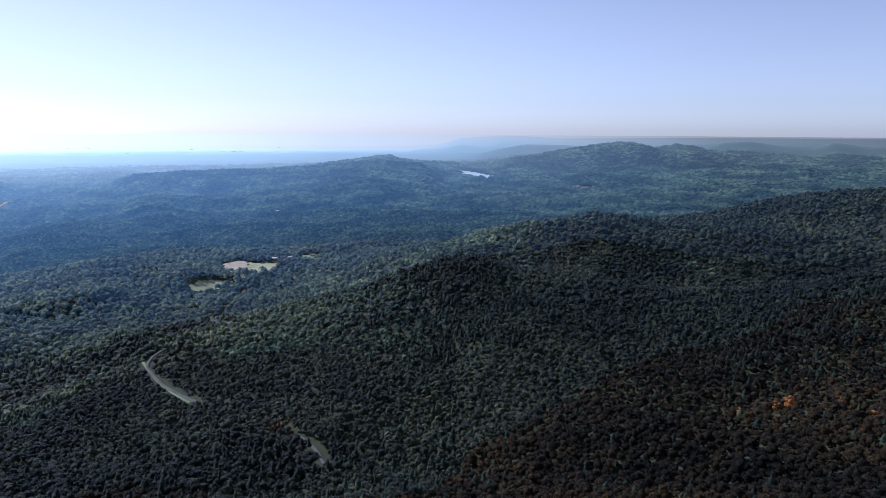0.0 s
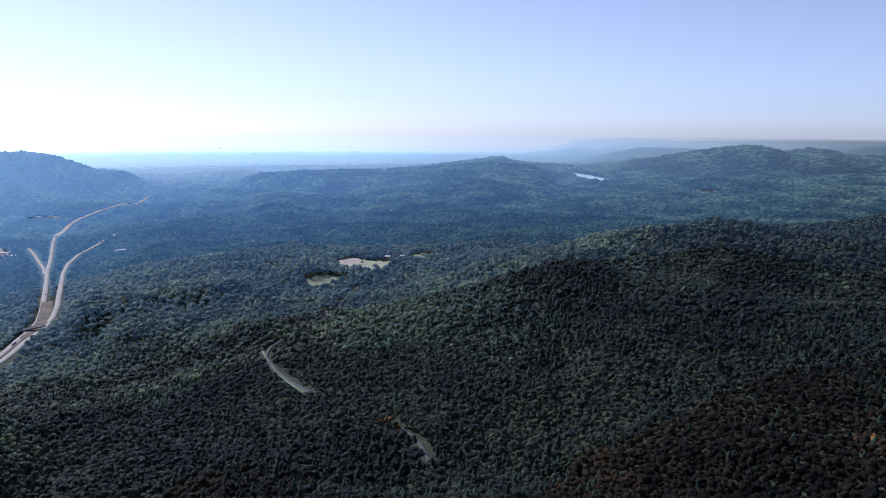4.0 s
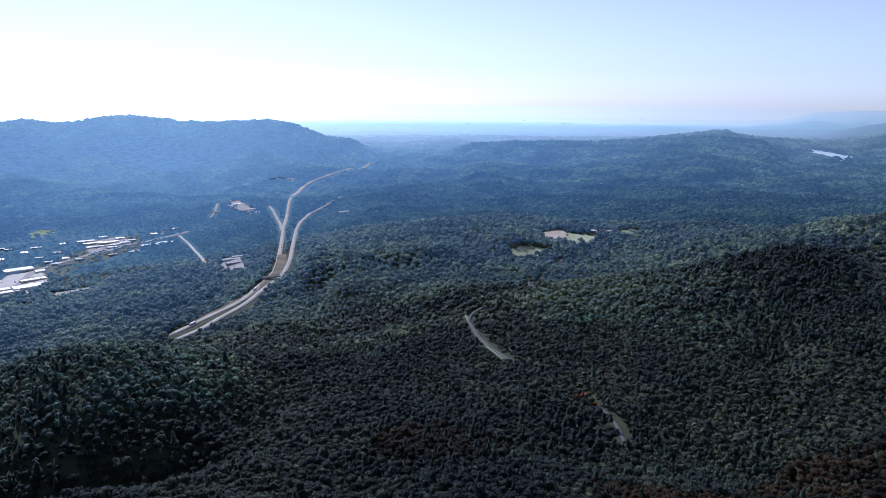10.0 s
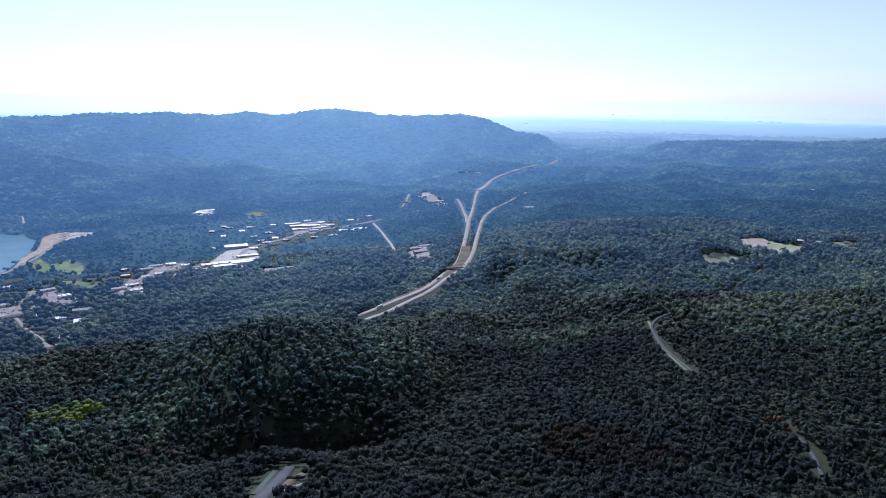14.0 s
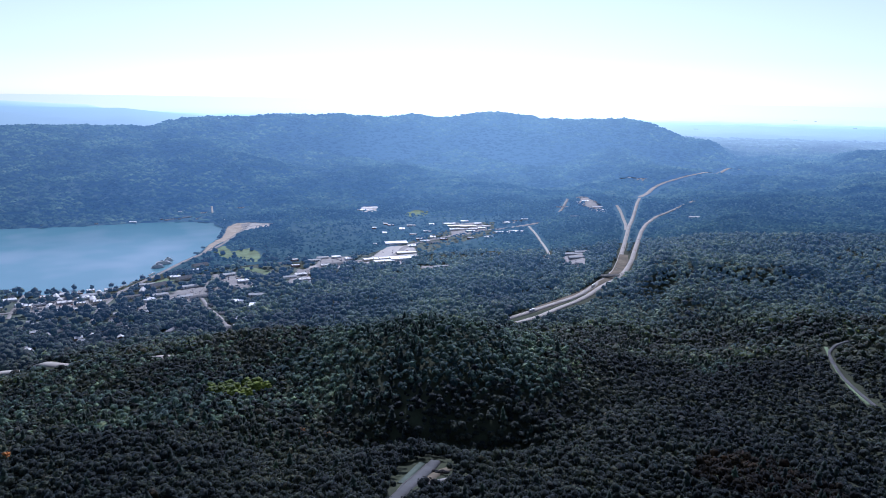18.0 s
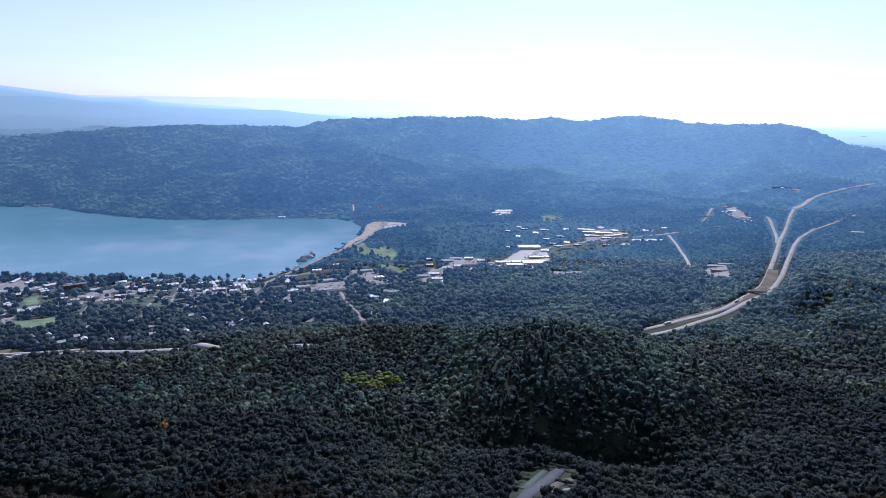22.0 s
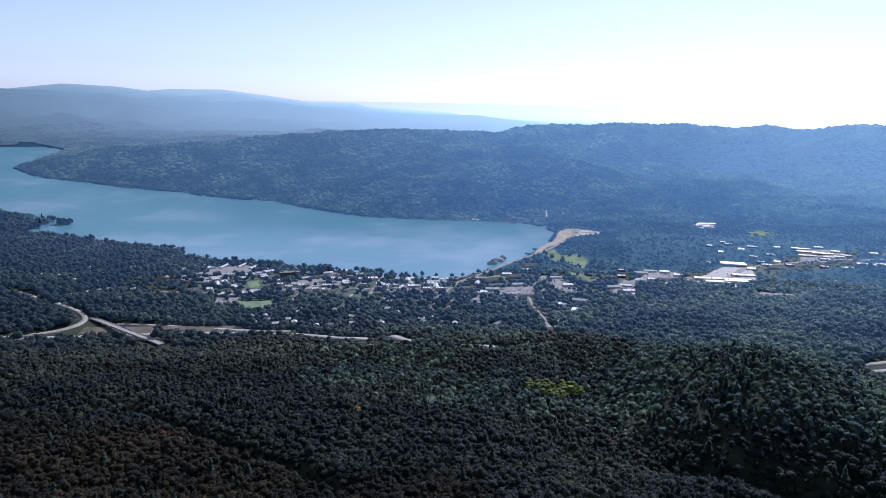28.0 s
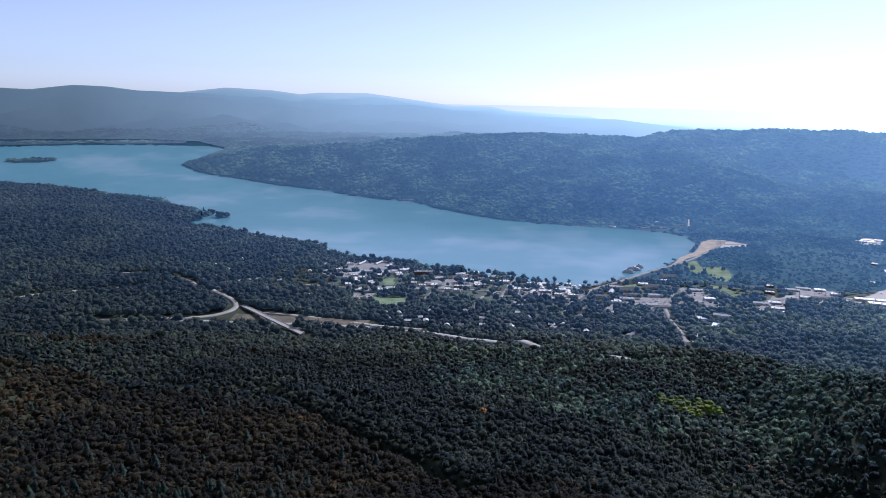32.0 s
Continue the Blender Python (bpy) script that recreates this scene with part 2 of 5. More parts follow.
M_METALROOF = plain("pale_metal_roof", (0.62, 0.61, 0.58), 0.75, 0.15, 0.10)
M_WHITEROOF = plain("white_membrane_roof", (0.75, 0.75, 0.74), 0.5, 0.1, 0.10)
M_TARROOF = plain("grey_gravel_roof", (0.22, 0.22, 0.22), 0.85, 0.15, 0.2)
M_DARKROOF = plain("dark_shingle_roof", (0.13, 0.135, 0.145), 0.95, 0.3, 0.25)
M_LOT = plain("pale_parking_asphalt", (0.27, 0.255, 0.235), 0.8, 0.05, 0.2)
M_YARD = plain("worn_yard_grass", (0.085, 0.11, 0.085), 0.9, 0.05, 0.35)
M_ROCK = plain("dark_weathered_rock", (0.075, 0.07, 0.065), 0.95, 0.6, 0.4)
M_GUARD = plain("weathered_guard_stone", (0.15, 0.145, 0.135), 0.9, 0.8, 0.3)
M_TRUNK = plain("bark", (0.10, 0.075, 0.055), 0.9, 2.0, 0.3)
M_TYRE = plain("tyre_rubber", (0.02, 0.02, 0.02), 0.85)
M_STEEL = plain("grey_steel", (0.3, 0.31, 0.32), 0.45, 0.3, 0.1, 0.6)
M_PIER = plain("weathered_planks", (0.30, 0.27, 0.23), 0.85, 0.4, 0.2)
M_AUTUMN = foliage("autumn_foliage", [(0.16, 0.07, 0.02), (0.22, 0.10, 0.025)], (1.5, 1.4, 1.2))
M_YELLOW = foliage("yellow_green_foliage", [(0.17, 0.21, 0.03), (0.24, 0.28, 0.04)], (1.6, 1.6, 1.2))
M_PANE, nt, b = mat("window_glass", 0.08, spec=0.8)
b.inputs["Base Color"].default_value = (0.02, 0.025, 0.03, 1)
CARPAINT = []
for cn, cc in (("white_car_paint", (0.75, 0.75, 0.75)), ("silver_car_paint", (0.45, 0.46, 0.48)), ("dark_car_paint", (0.03, 0.03, 0.035)), ("red_car_paint", (0.30, 0.03, 0.03)), ("blue_car_paint", (0.04, 0.07, 0.2))):
    CARPAINT.append(plain(cn, cc, 0.3, 1.0, 0.03))

# ---- the lie of the land ----
# Places are given by bearing (degrees to the left of the first view) and distance. Past NEAR metres
# distances are drawn in, along the line of sight, so that the far country ends within five kilometres.
NEAR, FAR = 2700.0, 4750.0
T = np.interp


def drawn_in(r):
    r = np.asarray(r, float)
    return np.where(r < NEAR, r, NEAR + (FAR - NEAR) * (1 - np.exp(-(np.maximum(r, NEAR) - NEAR) / (FAR - NEAR))))


def place(az, r, z):
    """World coordinates of points by bearing, distance and height over the lake."""
    az, r, z = np.broadcast_arrays(np.radians(az), np.asarray(r, float), np.asarray(z, float))
    k = drawn_in(r) / np.maximum(r, 1e-6)
    return np.stack([-np.sin(az) * r * k, np.cos(az) * r * k, HC + (z - HC) * k], -1)


def plan(az, r):
    a = np.radians(az)
    return -np.sin(a) * r, np.cos(a) * r


def lattice(ix, iy, seed):
    h = (ix * 374761393 + iy * 668265263 + seed * 974711) & 0x7FFFFFFF
    h = ((h ^ (h >> 13)) * 1274126177) & 0x7FFFFFFF
    return ((h ^ (h >> 16)) & 0xFFFF) / 65535.0


def soft_noise(x, y, size, seed=0, octaves=3):
    """Smooth noise of about -1 to 1 over the plan."""
    out, amp, total = 0.0, 1.0, 0.0
    for o in range(octaves):
        u, v = np.asarray(x) / size + 1000, np.asarray(y) / size + 1000
        iu, iv = np.floor(u).astype(np.int64), np.floor(v).astype(np.int64)
        fu, fv = u - iu, v - iv
        fu, fv = fu * fu * (3 - 2 * fu), fv * fv * (3 - 2 * fv)
        a = lattice(iu, iv, seed + o) * (1 - fu) + lattice(iu + 1, iv, seed + o) * fu
        c = lattice(iu, iv + 1, seed + o) * (1 - fu) + lattice(iu + 1, iv + 1, seed + o) * fu
        out = out + amp * ((a * (1 - fv) + c * fv) * 2 - 1)
        total += amp
        amp, size = amp * 0.5, size * 0.5
    return out / total


# how the land falls away from the mountain under the camera, by bearing
FALLS = {
    -60: [(0, 380), (400, 300), (700, 290), (1100, 280), (1700, 200), (2700, 180), (9000, 170)],
    -34: [(0, 380), (450, 272), (700, 262), (1000, 262), (1300, 215), (1700, 190), (2700, 180), (9000, 170)],
    -20: [(0, 380), (480, 238), (620, 234), (950, 236), (1250, 192), (1700, 180), (2700, 170), (9000, 160)],
    0: [(0, 380), (480, 222), (640, 206), (780, 202), (1300, 160), (2000, 150), (4500, 150), (7000, 90), (9000, 50)],
    12: [(0, 380), (470, 226), (620, 214), (850, 200), (1300, 155), (1850, 140), (4500, 140), (6500, 60), (9000, 25)],
    23: [(0, 380), (480, 232), (700, 195), (925, 188), (1300, 150), (1850, 135), (4500, 120), (6500, 40), (9000, 15)],
    37: [(0, 380), (380, 245), (560, 212), (640, 198), (900, 140), (1200, 104), (3000, 90), (6500, 30), (9000, 10)],
    48: [(0, 380), (390, 248), (440, 236), (490, 206), (545, 190), (600, 188), (700, 180), (900, 140), (1150, 95), (1400, 70), (2100, 45), (3200, 60), (9000, 100)],
    58: [(0, 380), (400, 250), (440, 238), (490, 204), (545, 190), (600, 190), (640, 190), (900, 140), (1150, 70), (1400, 45), (2100, 25), (3000, 40), (9000, 60)],
    66: [(0, 380), (430, 242), (500, 214), (570, 199), (700, 188), (900, 150), (1150, 66), (1400, 40), (1800, 16), (2100, 8), (3000, 34), (9000, 40)],
    75: [(0, 380), (450, 240), (640, 200), (880, 158), (1150, 62), (1350, 36), (1700, 12), (2000, 4), (3000, 30), (9000, 20)],
    93: [(0, 380), (430, 232), (600, 200), (900, 140), (1150, 70), (1225, 60), (1560, 22), (1970, 4), (3300, 20), (9000, 20)],
    115: [(0, 380), (450, 236), (700, 205), (1000, 130), (1300, 62), (1750, 55), (2300, 40), (3400, 8), (9000, 20)],
    135: [(0, 380), (450, 250), (700, 225), (1000, 160), (1400, 66), (2000, 60), (3000, 40), (4200, 10), (9000, 20)],
}
PLAIN = [(9000, 0), (14000, 12), (30000, 5)]

# crests: bearings and angles over the horizon along the skyline of each, with its distance and the
# run of its near and far slopes
CRESTS = []


def crest(line, dist, near, far, trees=0.0):
    az, el = np.array(sorted(line)).T
    da, dr = np.array(sorted(dist)).T if isinstance(dist, list) else (np.array([0.0]), np.array([float(dist)]))
    CRESTS.append((az, el, da, dr, near, far, trees))


# the pointed wooded hill, the saddle beside it and the two shoulders behind
crest([(23.4, -16.8), (19.8, -15.8), (17.6, -15.1), (15.4, -14.75), (13.2, -14.48), (10.9, -14.14), (8.6, -13.5), (6.2, -12.83), (3.9, -11.86), (1.5, -11.18), (-0.8, -10.48), (-3.1, -10.37), (-4.5, -10.76), (-5.5, -11.38),
       (-6.9, -12.17), (-9.2, -12.73), (-12.0, -13.05)], [(24, 960), (10, 1020), (-2, 1050), (-12, 1000)], 230, 150, 9)
crest([(-3, -13.0), (-5.5, -12.5), (-10.1, -12.69), (-14.6, -12.73), (-19.0, -12.61), (-23.1, -11.96), (-26.9, -11.09), (-32.8, -9.74), (-45, -9.0)], [(-5, 980), (-20, 960), (-33, 1000)], 300, 150, 9)
crest([(10.4, -12.22), (6.7, -11.18), (3.9, -10.43), (-0.8, -9.15), (-4.0, -8.2), (-9.0, -7.32), (-12.6, -6.68), (-15.2, -6.91), (-17.8, -7.33), (-22.8, -7.68), (-26.6, -8.09), (-32.6, -8.19), (-45, -8.2)], 1500, 300, 260, 10)
crest([(-3, -8.9), (-5.4, -8.3), (-10.0, -7.71), (-16.1, -7.1), (-18.6, -6.69), (-22.6, -5.65), (-26.4, -4.56), (-28.2, -4.36), (-32.2, -4.12), (-45, -4.0)], 1900, 300, 300, 10)
# the knoll below the summit
crest([(33, -22.6), (40, -21.5), (42.9, -20.6), (44.8, -19.93), (47.2, -19.44), (49.2, -19.03), (51.1, -18.61), (53.1, -18.16), (55.0, -18.02), (56.9, -18.13), (58.3, -18.41), (59.7, -18.73), (61.6, -19.1), (64.0, -19.35),
       (67.6, -19.6), (70.6, -19.85), (77.0, -20.05), (84.4, -19.9)], [(33, 740), (44, 660), (55, 640), (62, 670), (66, 760), (72, 850), (80, 930)], [(33, 120), (46, 150), (60, 150), (66, 110), (80, 90)], 150, 13)
crest([(110, -22), (118, -20.0), (125, -18.1), (132, -17), (145, -17)], 760, 170, 200)
crest([(31, -7.0), (28.9, -6.3), (25.9, -4.7), (23.5, -3.6), (19.9, -3.4), (14.9, -3.4), (10.1, -3.1), (5.6, -2.6), (2, -2.9)], 4600, 1300, 900)
crest([(26, -7.2), (25.2, -6.6), (23.3, -5.9), (21.7, -5.7), (20.1, -6.3), (17.2, -7.4)], 2950, 300, 400)
crest([(12.8, -3.2), (9.5, -2.8), (7.0, -2.5), (4.3, -2.15), (3.1, -2.5), (2.0, -2.7), (-0.7, -2.7)], 6200, 800, 800)
crest([(2.0, -3.8), (-2.1, -3.0), (-6.2, -2.3), (-9.8, -1.65), (-12.4, -1.2), (-14.5, -1.0), (-16.2, -1.33), (-18.4, -2.2), (-20.0, -2.5), (-23, -3.4)], 6900, 1500, 1200)
crest([(-15, -1.7), (-16.6, -1.4), (-18.3, -1.15), (-19.9, -1.4), (-22.4, -2.05), (-24.7, -2.8), (-27.0, -3.2), (-29.6, -4.1)], [(-30, 5200), (-24, 7000), (-16, 9000)], 1500, 1500)
crest([(-19, -1.5), (-20.3, -1.32), (-21.5, -0.93), (-23.4, -0.8), (-25.4, -1.1), (-27.6, -1.22), (-28.9, -0.8), (-30.7, -1.09), (-31.9, -1.13), (-45, -1.0)], 11000, 2500, 2500)
crest([(0.7, -1.3), (-0.3, -1.05), (-1.6, -0.68), (-4.4, -0.53), (-6.6, -0.52), (-9.7, -0.72), (-13.2, -0.83), (-45, -0.7)], 17000, 2500, 3000)
crest([(-0.7, -2.6), (-2.1, -2.2), (-4.4, -1.6), (-6.6, -1.15), (-9.8, -1.22), (-11.9, -1.3)], 11000, 1800, 1800)
crest([(-18, -0.58), (-26, -0.55), (-45, -0.5), (-9, -0.7)], 18500, 2000, 3000)
crest([(33.6, -3.3), (35.4, -3.1), (37.7, -2.1), (39.7, -1.73), (43.5, -1.98), (46.2, -1.92), (48.4, -1.55), (50.1, -1.43), (53.5, -1.87), (54.8, -2.0), (56.4, -1.72), (58.4, -2.0),
       (60.0, -1.96), (62.2, -1.72), (64.8, -1.87), (67.2, -1.9), (69.5, -2.1), (73.0, -2.13), (75.1, -2.45), (76.6, -2.85), (80, -2.75), (84, -2.68), (86.5, -2.76),
       (89.8, -2.95), (91.2, -3.18), (93.0, -3.18), (95.7, -3.45), (98.4, -3.84), (104.6, -4.1), (108.9, -4.5), (112, -5.31)],
      [(33, 4900), (50, 5200), (64, 5000), (75, 4700), (85, 4500), (95, 4600), (105, 4900), (112, 5164)], 1050, 900)
crest([(130, 0.2), (123.5, 0.16), (121.8, 0.09), (119.1, 0.46), (116.9, 0.40), (115.0, 0.16), (112.3, 0.09), (108.7, -0.21), (103.2, -0.54), (98.0, -0.80), (92.1, -0.98), (88.5, -1.27),
       (82.7, -1.45), (78.2, -1.36), (76.2, -1.6), (74.5, -1.82)], 13000, 2600, 2500)
crest([(113, -0.1), (111.9, 0.10), (108.7, 0.50), (105.3, 0.37), (103.2, 0.11), (101.5, 0.27), (97.9, 0.30), (94.8, -0.08), (91.2, -0.54), (88.0, -0.55), (86.7, -0.83), (82.2, -1.07), (80.7, -1.12)], 16000, 2500, 3000)

crest([(7.5, -6.9), (5.7, -6.45), (4.3, -6.3), (2.9, -6.63), (1, -7.0)], 3050, 260, 300)
crest([(-16, -4.7), (-18.5, -4.2), (-20.1, -3.95), (-21.0, -4.2), (-22.1, -4.6)], 4000, 300, 400)
crest([(-24.5, -3.9), (-26.3, -3.1), (-27.2, -2.7), (-28.2, -3.2), (-29.2, -3.87)], 5200, 500, 500)

# low scarps in the wooded valley
SCARPS = [([(36, -13.0), (31, -12.7), (28, -12.5), (23.8, -12.4), (20.4, -11.5)], [(36, 1420), (28, 1440), (20, 1600)]),
          ([(34, -15.0), (30.5, -15.3), (28, -15.6), (25.5, -15.3)], [(34, 1240), (25, 1220)]),
          ([(30, -11.0), (25, -10.7), (21.5, -10.5), (19, -10.8)], 1760),
          ([(12, -9.0), (7, -8.7), (3, -8.5), (-1, -8.8)], 2050),
          ([(27, -9.0), (20, -8.3), (15, -8.1), (10, -8.3)], 2260),
          ([(9, -7.2), (3, -6.9), (-3, -7.1)], 2600),
          ([(33, -8.2), (30, -7.6), (27, -7.4), (24, -7.6)], 2500)]
for line, dist in SCARPS:
    crest(line, dist, 75, 260, -6)

# the lake's shore, by bearing and distance
LAKE = [(112.0, 5164), (110.6, 4590), (107.3, 4213), (105.6, 4008), (102.0, 3747), (98.4, 3464), (94.3, 3302), (92.0, 3108), (89.2, 2941), (86.4, 2826), (81.8, 2773), (77.3, 2767),
        (73.8, 2747), (72.3, 2706), (71.5, 2587), (71.8, 2426), (73.6, 2174), (76.1, 1998), (79.2, 1849), (81.5, 1823), (84.8, 1865), (87.6, 1912), (90.0, 1948), (92.8, 1974)]
LAKE += [(95.7, 2048), (99.4, 2104), (101.5, 2163), (101.2, 2274), (103.9, 2330), (106.6, 2483), (109.2, 2613), (112.1, 2762), (111.4, 2881), (110.2, 2980), (112.0, 3152), (113.6, 3377),
         (117.1, 3671), (120.7, 4019), (124.1, 4273), (136, 4700), (136, 8400), (123.8, 8300), (119.7, 8300), (114.9, 8200), (110.9, 7781), (108.7, 6713), (108.9, 6369), (110.2, 5801)]
LAKE_XY = np.stack(plan(*np.array(LAKE, float).T), -1)
ISLES = [(109.3, 2900, 26, 16), (123.0, 5705, 70, 60), (122.1, 5705, 90, 60), (121.3, 5690, 70, 60)]
POND_XY = np.stack(plan(*np.array([(-0.6, 6073), (-2.1, 5690), (-4.4, 5080), (-3.5, 4719), (-1.7, 5250)]).T), -1)


def edge_distance(x, y, poly):
    """Distance to a closed outline over the plan, negative within."""
    shape, p = np.shape(x), np.stack([np.ravel(x), np.ravel(y)], -1)
    best, inside = np.full(len(p), 1e18), np.zeros(len(p), bool)
    for a, c in zip(poly, np.roll(poly, -1, 0)):
        e = c - a
        w = p - a
        t = np.clip((w @ e) / (e @ e), 0, 1)
        best = np.minimum(best, ((w - t[:, None] * e) ** 2).sum(1))
        hit = (a[1] > p[:, 1]) != (c[1] > p[:, 1])
        inside ^= hit & (p[:, 0] < (p[:, 1] - a[1]) / (e[1] if e[1] else 1e-9) * e[0] + a[0])
    d = np.sqrt(best)
    return np.where(inside, -d, d).reshape(shape)


def ground_height(az, r):
    """Height of the land over the lake."""
    az, r = np.broadcast_arrays(np.asarray(az, float), np.asarray(r, float))
    keys = sorted(FALLS)
    cols = np.stack([T(r, *zip(*(FALLS[k] + PLAIN[1:]))) for k in keys])
    f = np.clip(np.interp(az, keys, np.arange(len(keys))), 0, len(keys) - 1.001)
    i = f.astype(int)
    u = f - i
    u = u * u * (3 - 2 * u)
    z = np.take_along_axis(cols, i[None], 0)[0] * (1 - u) + np.take_along_axis(cols, i[None] + 1, 0)[0] * u
    x, y = plan(az, r)
    z = z + soft_noise(x, y, 260, 3) * T(r, [0, 500, 1000, 1300, 1900, 2600, 4000], [0, 7, 11, 12, 12, 14, 22]) * np.maximum(T(az, [38, 50], [1, 0.35]), T(r, [2500, 3300], [0, 1]))
    z = z + 24 * (1 - 2.4 * np.abs(soft_noise(x, y, 460, 41, 2))) * T(r, [1050, 1300, 2700, 4500], [0, 1, 1, 0.6]) * T(az, [32, 37], [1, 0]) * T(az, [-6, 4], [0.3, 1])
    z = z - 9 * np.maximum(0, 1 - 3.2 * np.abs(soft_noise(x, y, 230, 63, 2))) * T(r, [360, 450, 1150, 1300], [0, 1, 1, 0])
    # the gully in the near slope
    z = z + 95 * soft_noise(x, y, 750, 91, 2) * T(r, [2850, 3400, 4600, 5000], [0, 1, 1, 0]) * T(az, [32, 38, 108, 113], [0, 1, 1, 0])
    z = z - 30 * np.exp(-(((r - T(az, [89.5, 91, 94.6, 98.5, 102.4, 104.3, 107], [398, 425, 474, 510, 569, 611, 670])) / 15) ** 2)) * T(az, [86.5, 89, 105, 108], [0, 1, 1, 0])
    wild = soft_noise(x, y, 900, 11, 4)
    for ca, ce, da, dr, near, far, trees in CRESTS:
        rc = T(az, da, dr)
        top = HC + rc * np.tan(np.radians(T(az, ca, ce))) - trees
        fade = np.clip(np.minimum(az - ca[0] + 2.5, ca[-1] + 2.5 - az) / 2.5, 0, 1)
        d = r - rc
        run = np.where(d < 0, (T(az, *zip(*near)) if isinstance(near, list) else near) * (1 + T(r, [700, 2000, 3000], [0.0, 0.45, 0.85]) * wild), far)
        z = z + np.maximum(top - z, 0) * np.exp(-np.abs(d / run) ** 1.8) * fade * fade * (3 - 2 * fade)
    # the dark hollow between the mountain road and the knoll
    z = z - 24 * np.exp(-(((r - T(az, [44, 52, 60], [515, 500, 505])) / 22) ** 2)) * T(az, [43, 48, 59, 63], [0, 1, 1, 0])
    return z


def land(az, r):
    """Height of the land with the lake, its isles and the pond let in."""
    z = ground_height(az, r)
    x, y = plan(az, r)
    z = np.asarray(z, float).copy()
    m = (np.asarray(az) > 66) & (np.asarray(r) > 1600) & (np.asarray(r) < 10500) & np.ones_like(z, bool)
    if m.any():
        d = edge_distance(x[m], y[m], LAKE_XY)
        z[m] = np.where(d < 0, np.maximum(-8, d * 0.2), np.minimum(z[m], 1.2 + d * T(r[m] if np.ndim(r) else r, [2500, 3200], [0.05, 0.22])))
        isle = np.full(d.shape, -8.0)
        for ia, ir, wx, wy in ISLES:
            ix, iy = plan(ia, ir)
            isle = np.maximum(isle, 4 - 4 * (((x[m] - ix) / wx) ** 2 + ((y[m] - iy) / wx) ** 2))
        bar = np.where((np.abs(r[m] - 7560) < 150 + 110 * soft_noise(x[m], y[m], 420, 77, 2)) & (az[m] > 111.8), 5.0, -8.0)
        z[m] = np.maximum(z[m], np.where(d < 0, np.maximum(isle, bar), -99))
    m = (np.abs(az + 2.5) < 5) & (r > 4200) & (r < 6800) & np.ones_like(z, bool)
    if m.any():
        d = edge_distance(x[m], y[m], POND_XY)
        z[m] = np.where(d < 0, 146, z[m])
        z[m] = np.where((d >= 0) & (d < 250), 150 + (z[m] - 150) * d / 250, z[m])
    return z


def spot(az, el):
    """Distances at which the lines of sight by bearing and angle meet the land."""
    az, el = np.atleast_1d(np.asarray(az, float)), np.atleast_1d(np.asarray(el, float))
    rs = np.geomspace(330, 26000, 1400)
    zz = land(az[:, None] + 0 * rs, rs + 0 * az[:, None])
    under = (HC + rs * np.tan(np.radians(el))[:, None]) <= np.maximum(zz, 0)
    return rs[np.where(under.any(1), under.argmax(1), len(rs) - 1)]


def mesh_of(name, verts, faces, materials, smooth=False):
    """A mesh from arrays; faces: arrays of equal-sided polygons."""
    me = bpy.data.meshes.new(name)
    verts = np.asarray(verts, np.float32).reshape(-1, 3)
    faces = [np.asarray(f, np.int32) for f in (faces if isinstance(faces, list) else [faces]) if len(f)]
    me.vertices.add(len(verts))
    me.vertices.foreach_set("co", verts.ravel())
    loops = np.concatenate([f.ravel() for f in faces])
    sizes = np.concatenate([np.full(len(f), f.shape[1], np.int32) for f in faces])
    me.loops.add(len(loops))
    me.loops.foreach_set("vertex_index", loops)
    me.polygons.add(len(sizes))
    me.polygons.foreach_set("loop_start", np.concatenate([[0], np.cumsum(sizes)[:-1]]).astype(np.int32))
    me.polygons.foreach_set("use_smooth", np.full(len(sizes), smooth))
    me.update(calc_edges=True)
    for m in materials if isinstance(materials, (list, tuple)) else [materials]:
        me.materials.append(m)
    return me


def sheet(name, az, r, height, material, smooth=True):
    A, R = np.meshgrid(az, r, indexing="ij")
    v = place(A, R, height(A, R))
    n, k = A.shape
    q = (np.arange(n - 1)[:, None] * k + np.arange(k - 1)).ravel()
    return new(name, mesh_of(name, v, np.stack([q, q + k, q + k + 1, q + 1], -1)[:, ::-1], material, smooth))


BEARINGS = np.concatenate([np.arange(-180, -46, 4.0), np.arange(-46, 136, 0.4), np.arange(136, 181, 4.0)])
RINGS = np.concatenate([[0.01, 20, 120, 220, 300], np.geomspace(340, 1950, 130)])
ground = tagged(sheet("ground", BEARINGS, RINGS, land, M_GROUND), "dark forest floor of the mountain slopes and valley", "ground", kind="structure")
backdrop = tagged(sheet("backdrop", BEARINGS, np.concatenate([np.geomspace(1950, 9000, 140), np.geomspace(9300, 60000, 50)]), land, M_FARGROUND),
                  "distant hills, ridges and plain with blue haze painted in", "distant hills", kind="structure")
water = tagged(sheet("water", np.arange(67, 140, 1.0), np.geomspace(1750, 9800, 120), lambda a, r: a * 0, M_WATER), "calm pale blue lake with faint ripples", "lake", kind="structure")
pond = tagged(sheet("pond", np.arange(-6, 1.1, 0.1), np.geomspace(4500, 6300, 40), lambda a, r: np.where(edge_distance(*plan(a, r), POND_XY) < 60, 148, 90), M_POND), "small pond among wooded hills with the sky's reflection painted in", "pond", kind="structure")

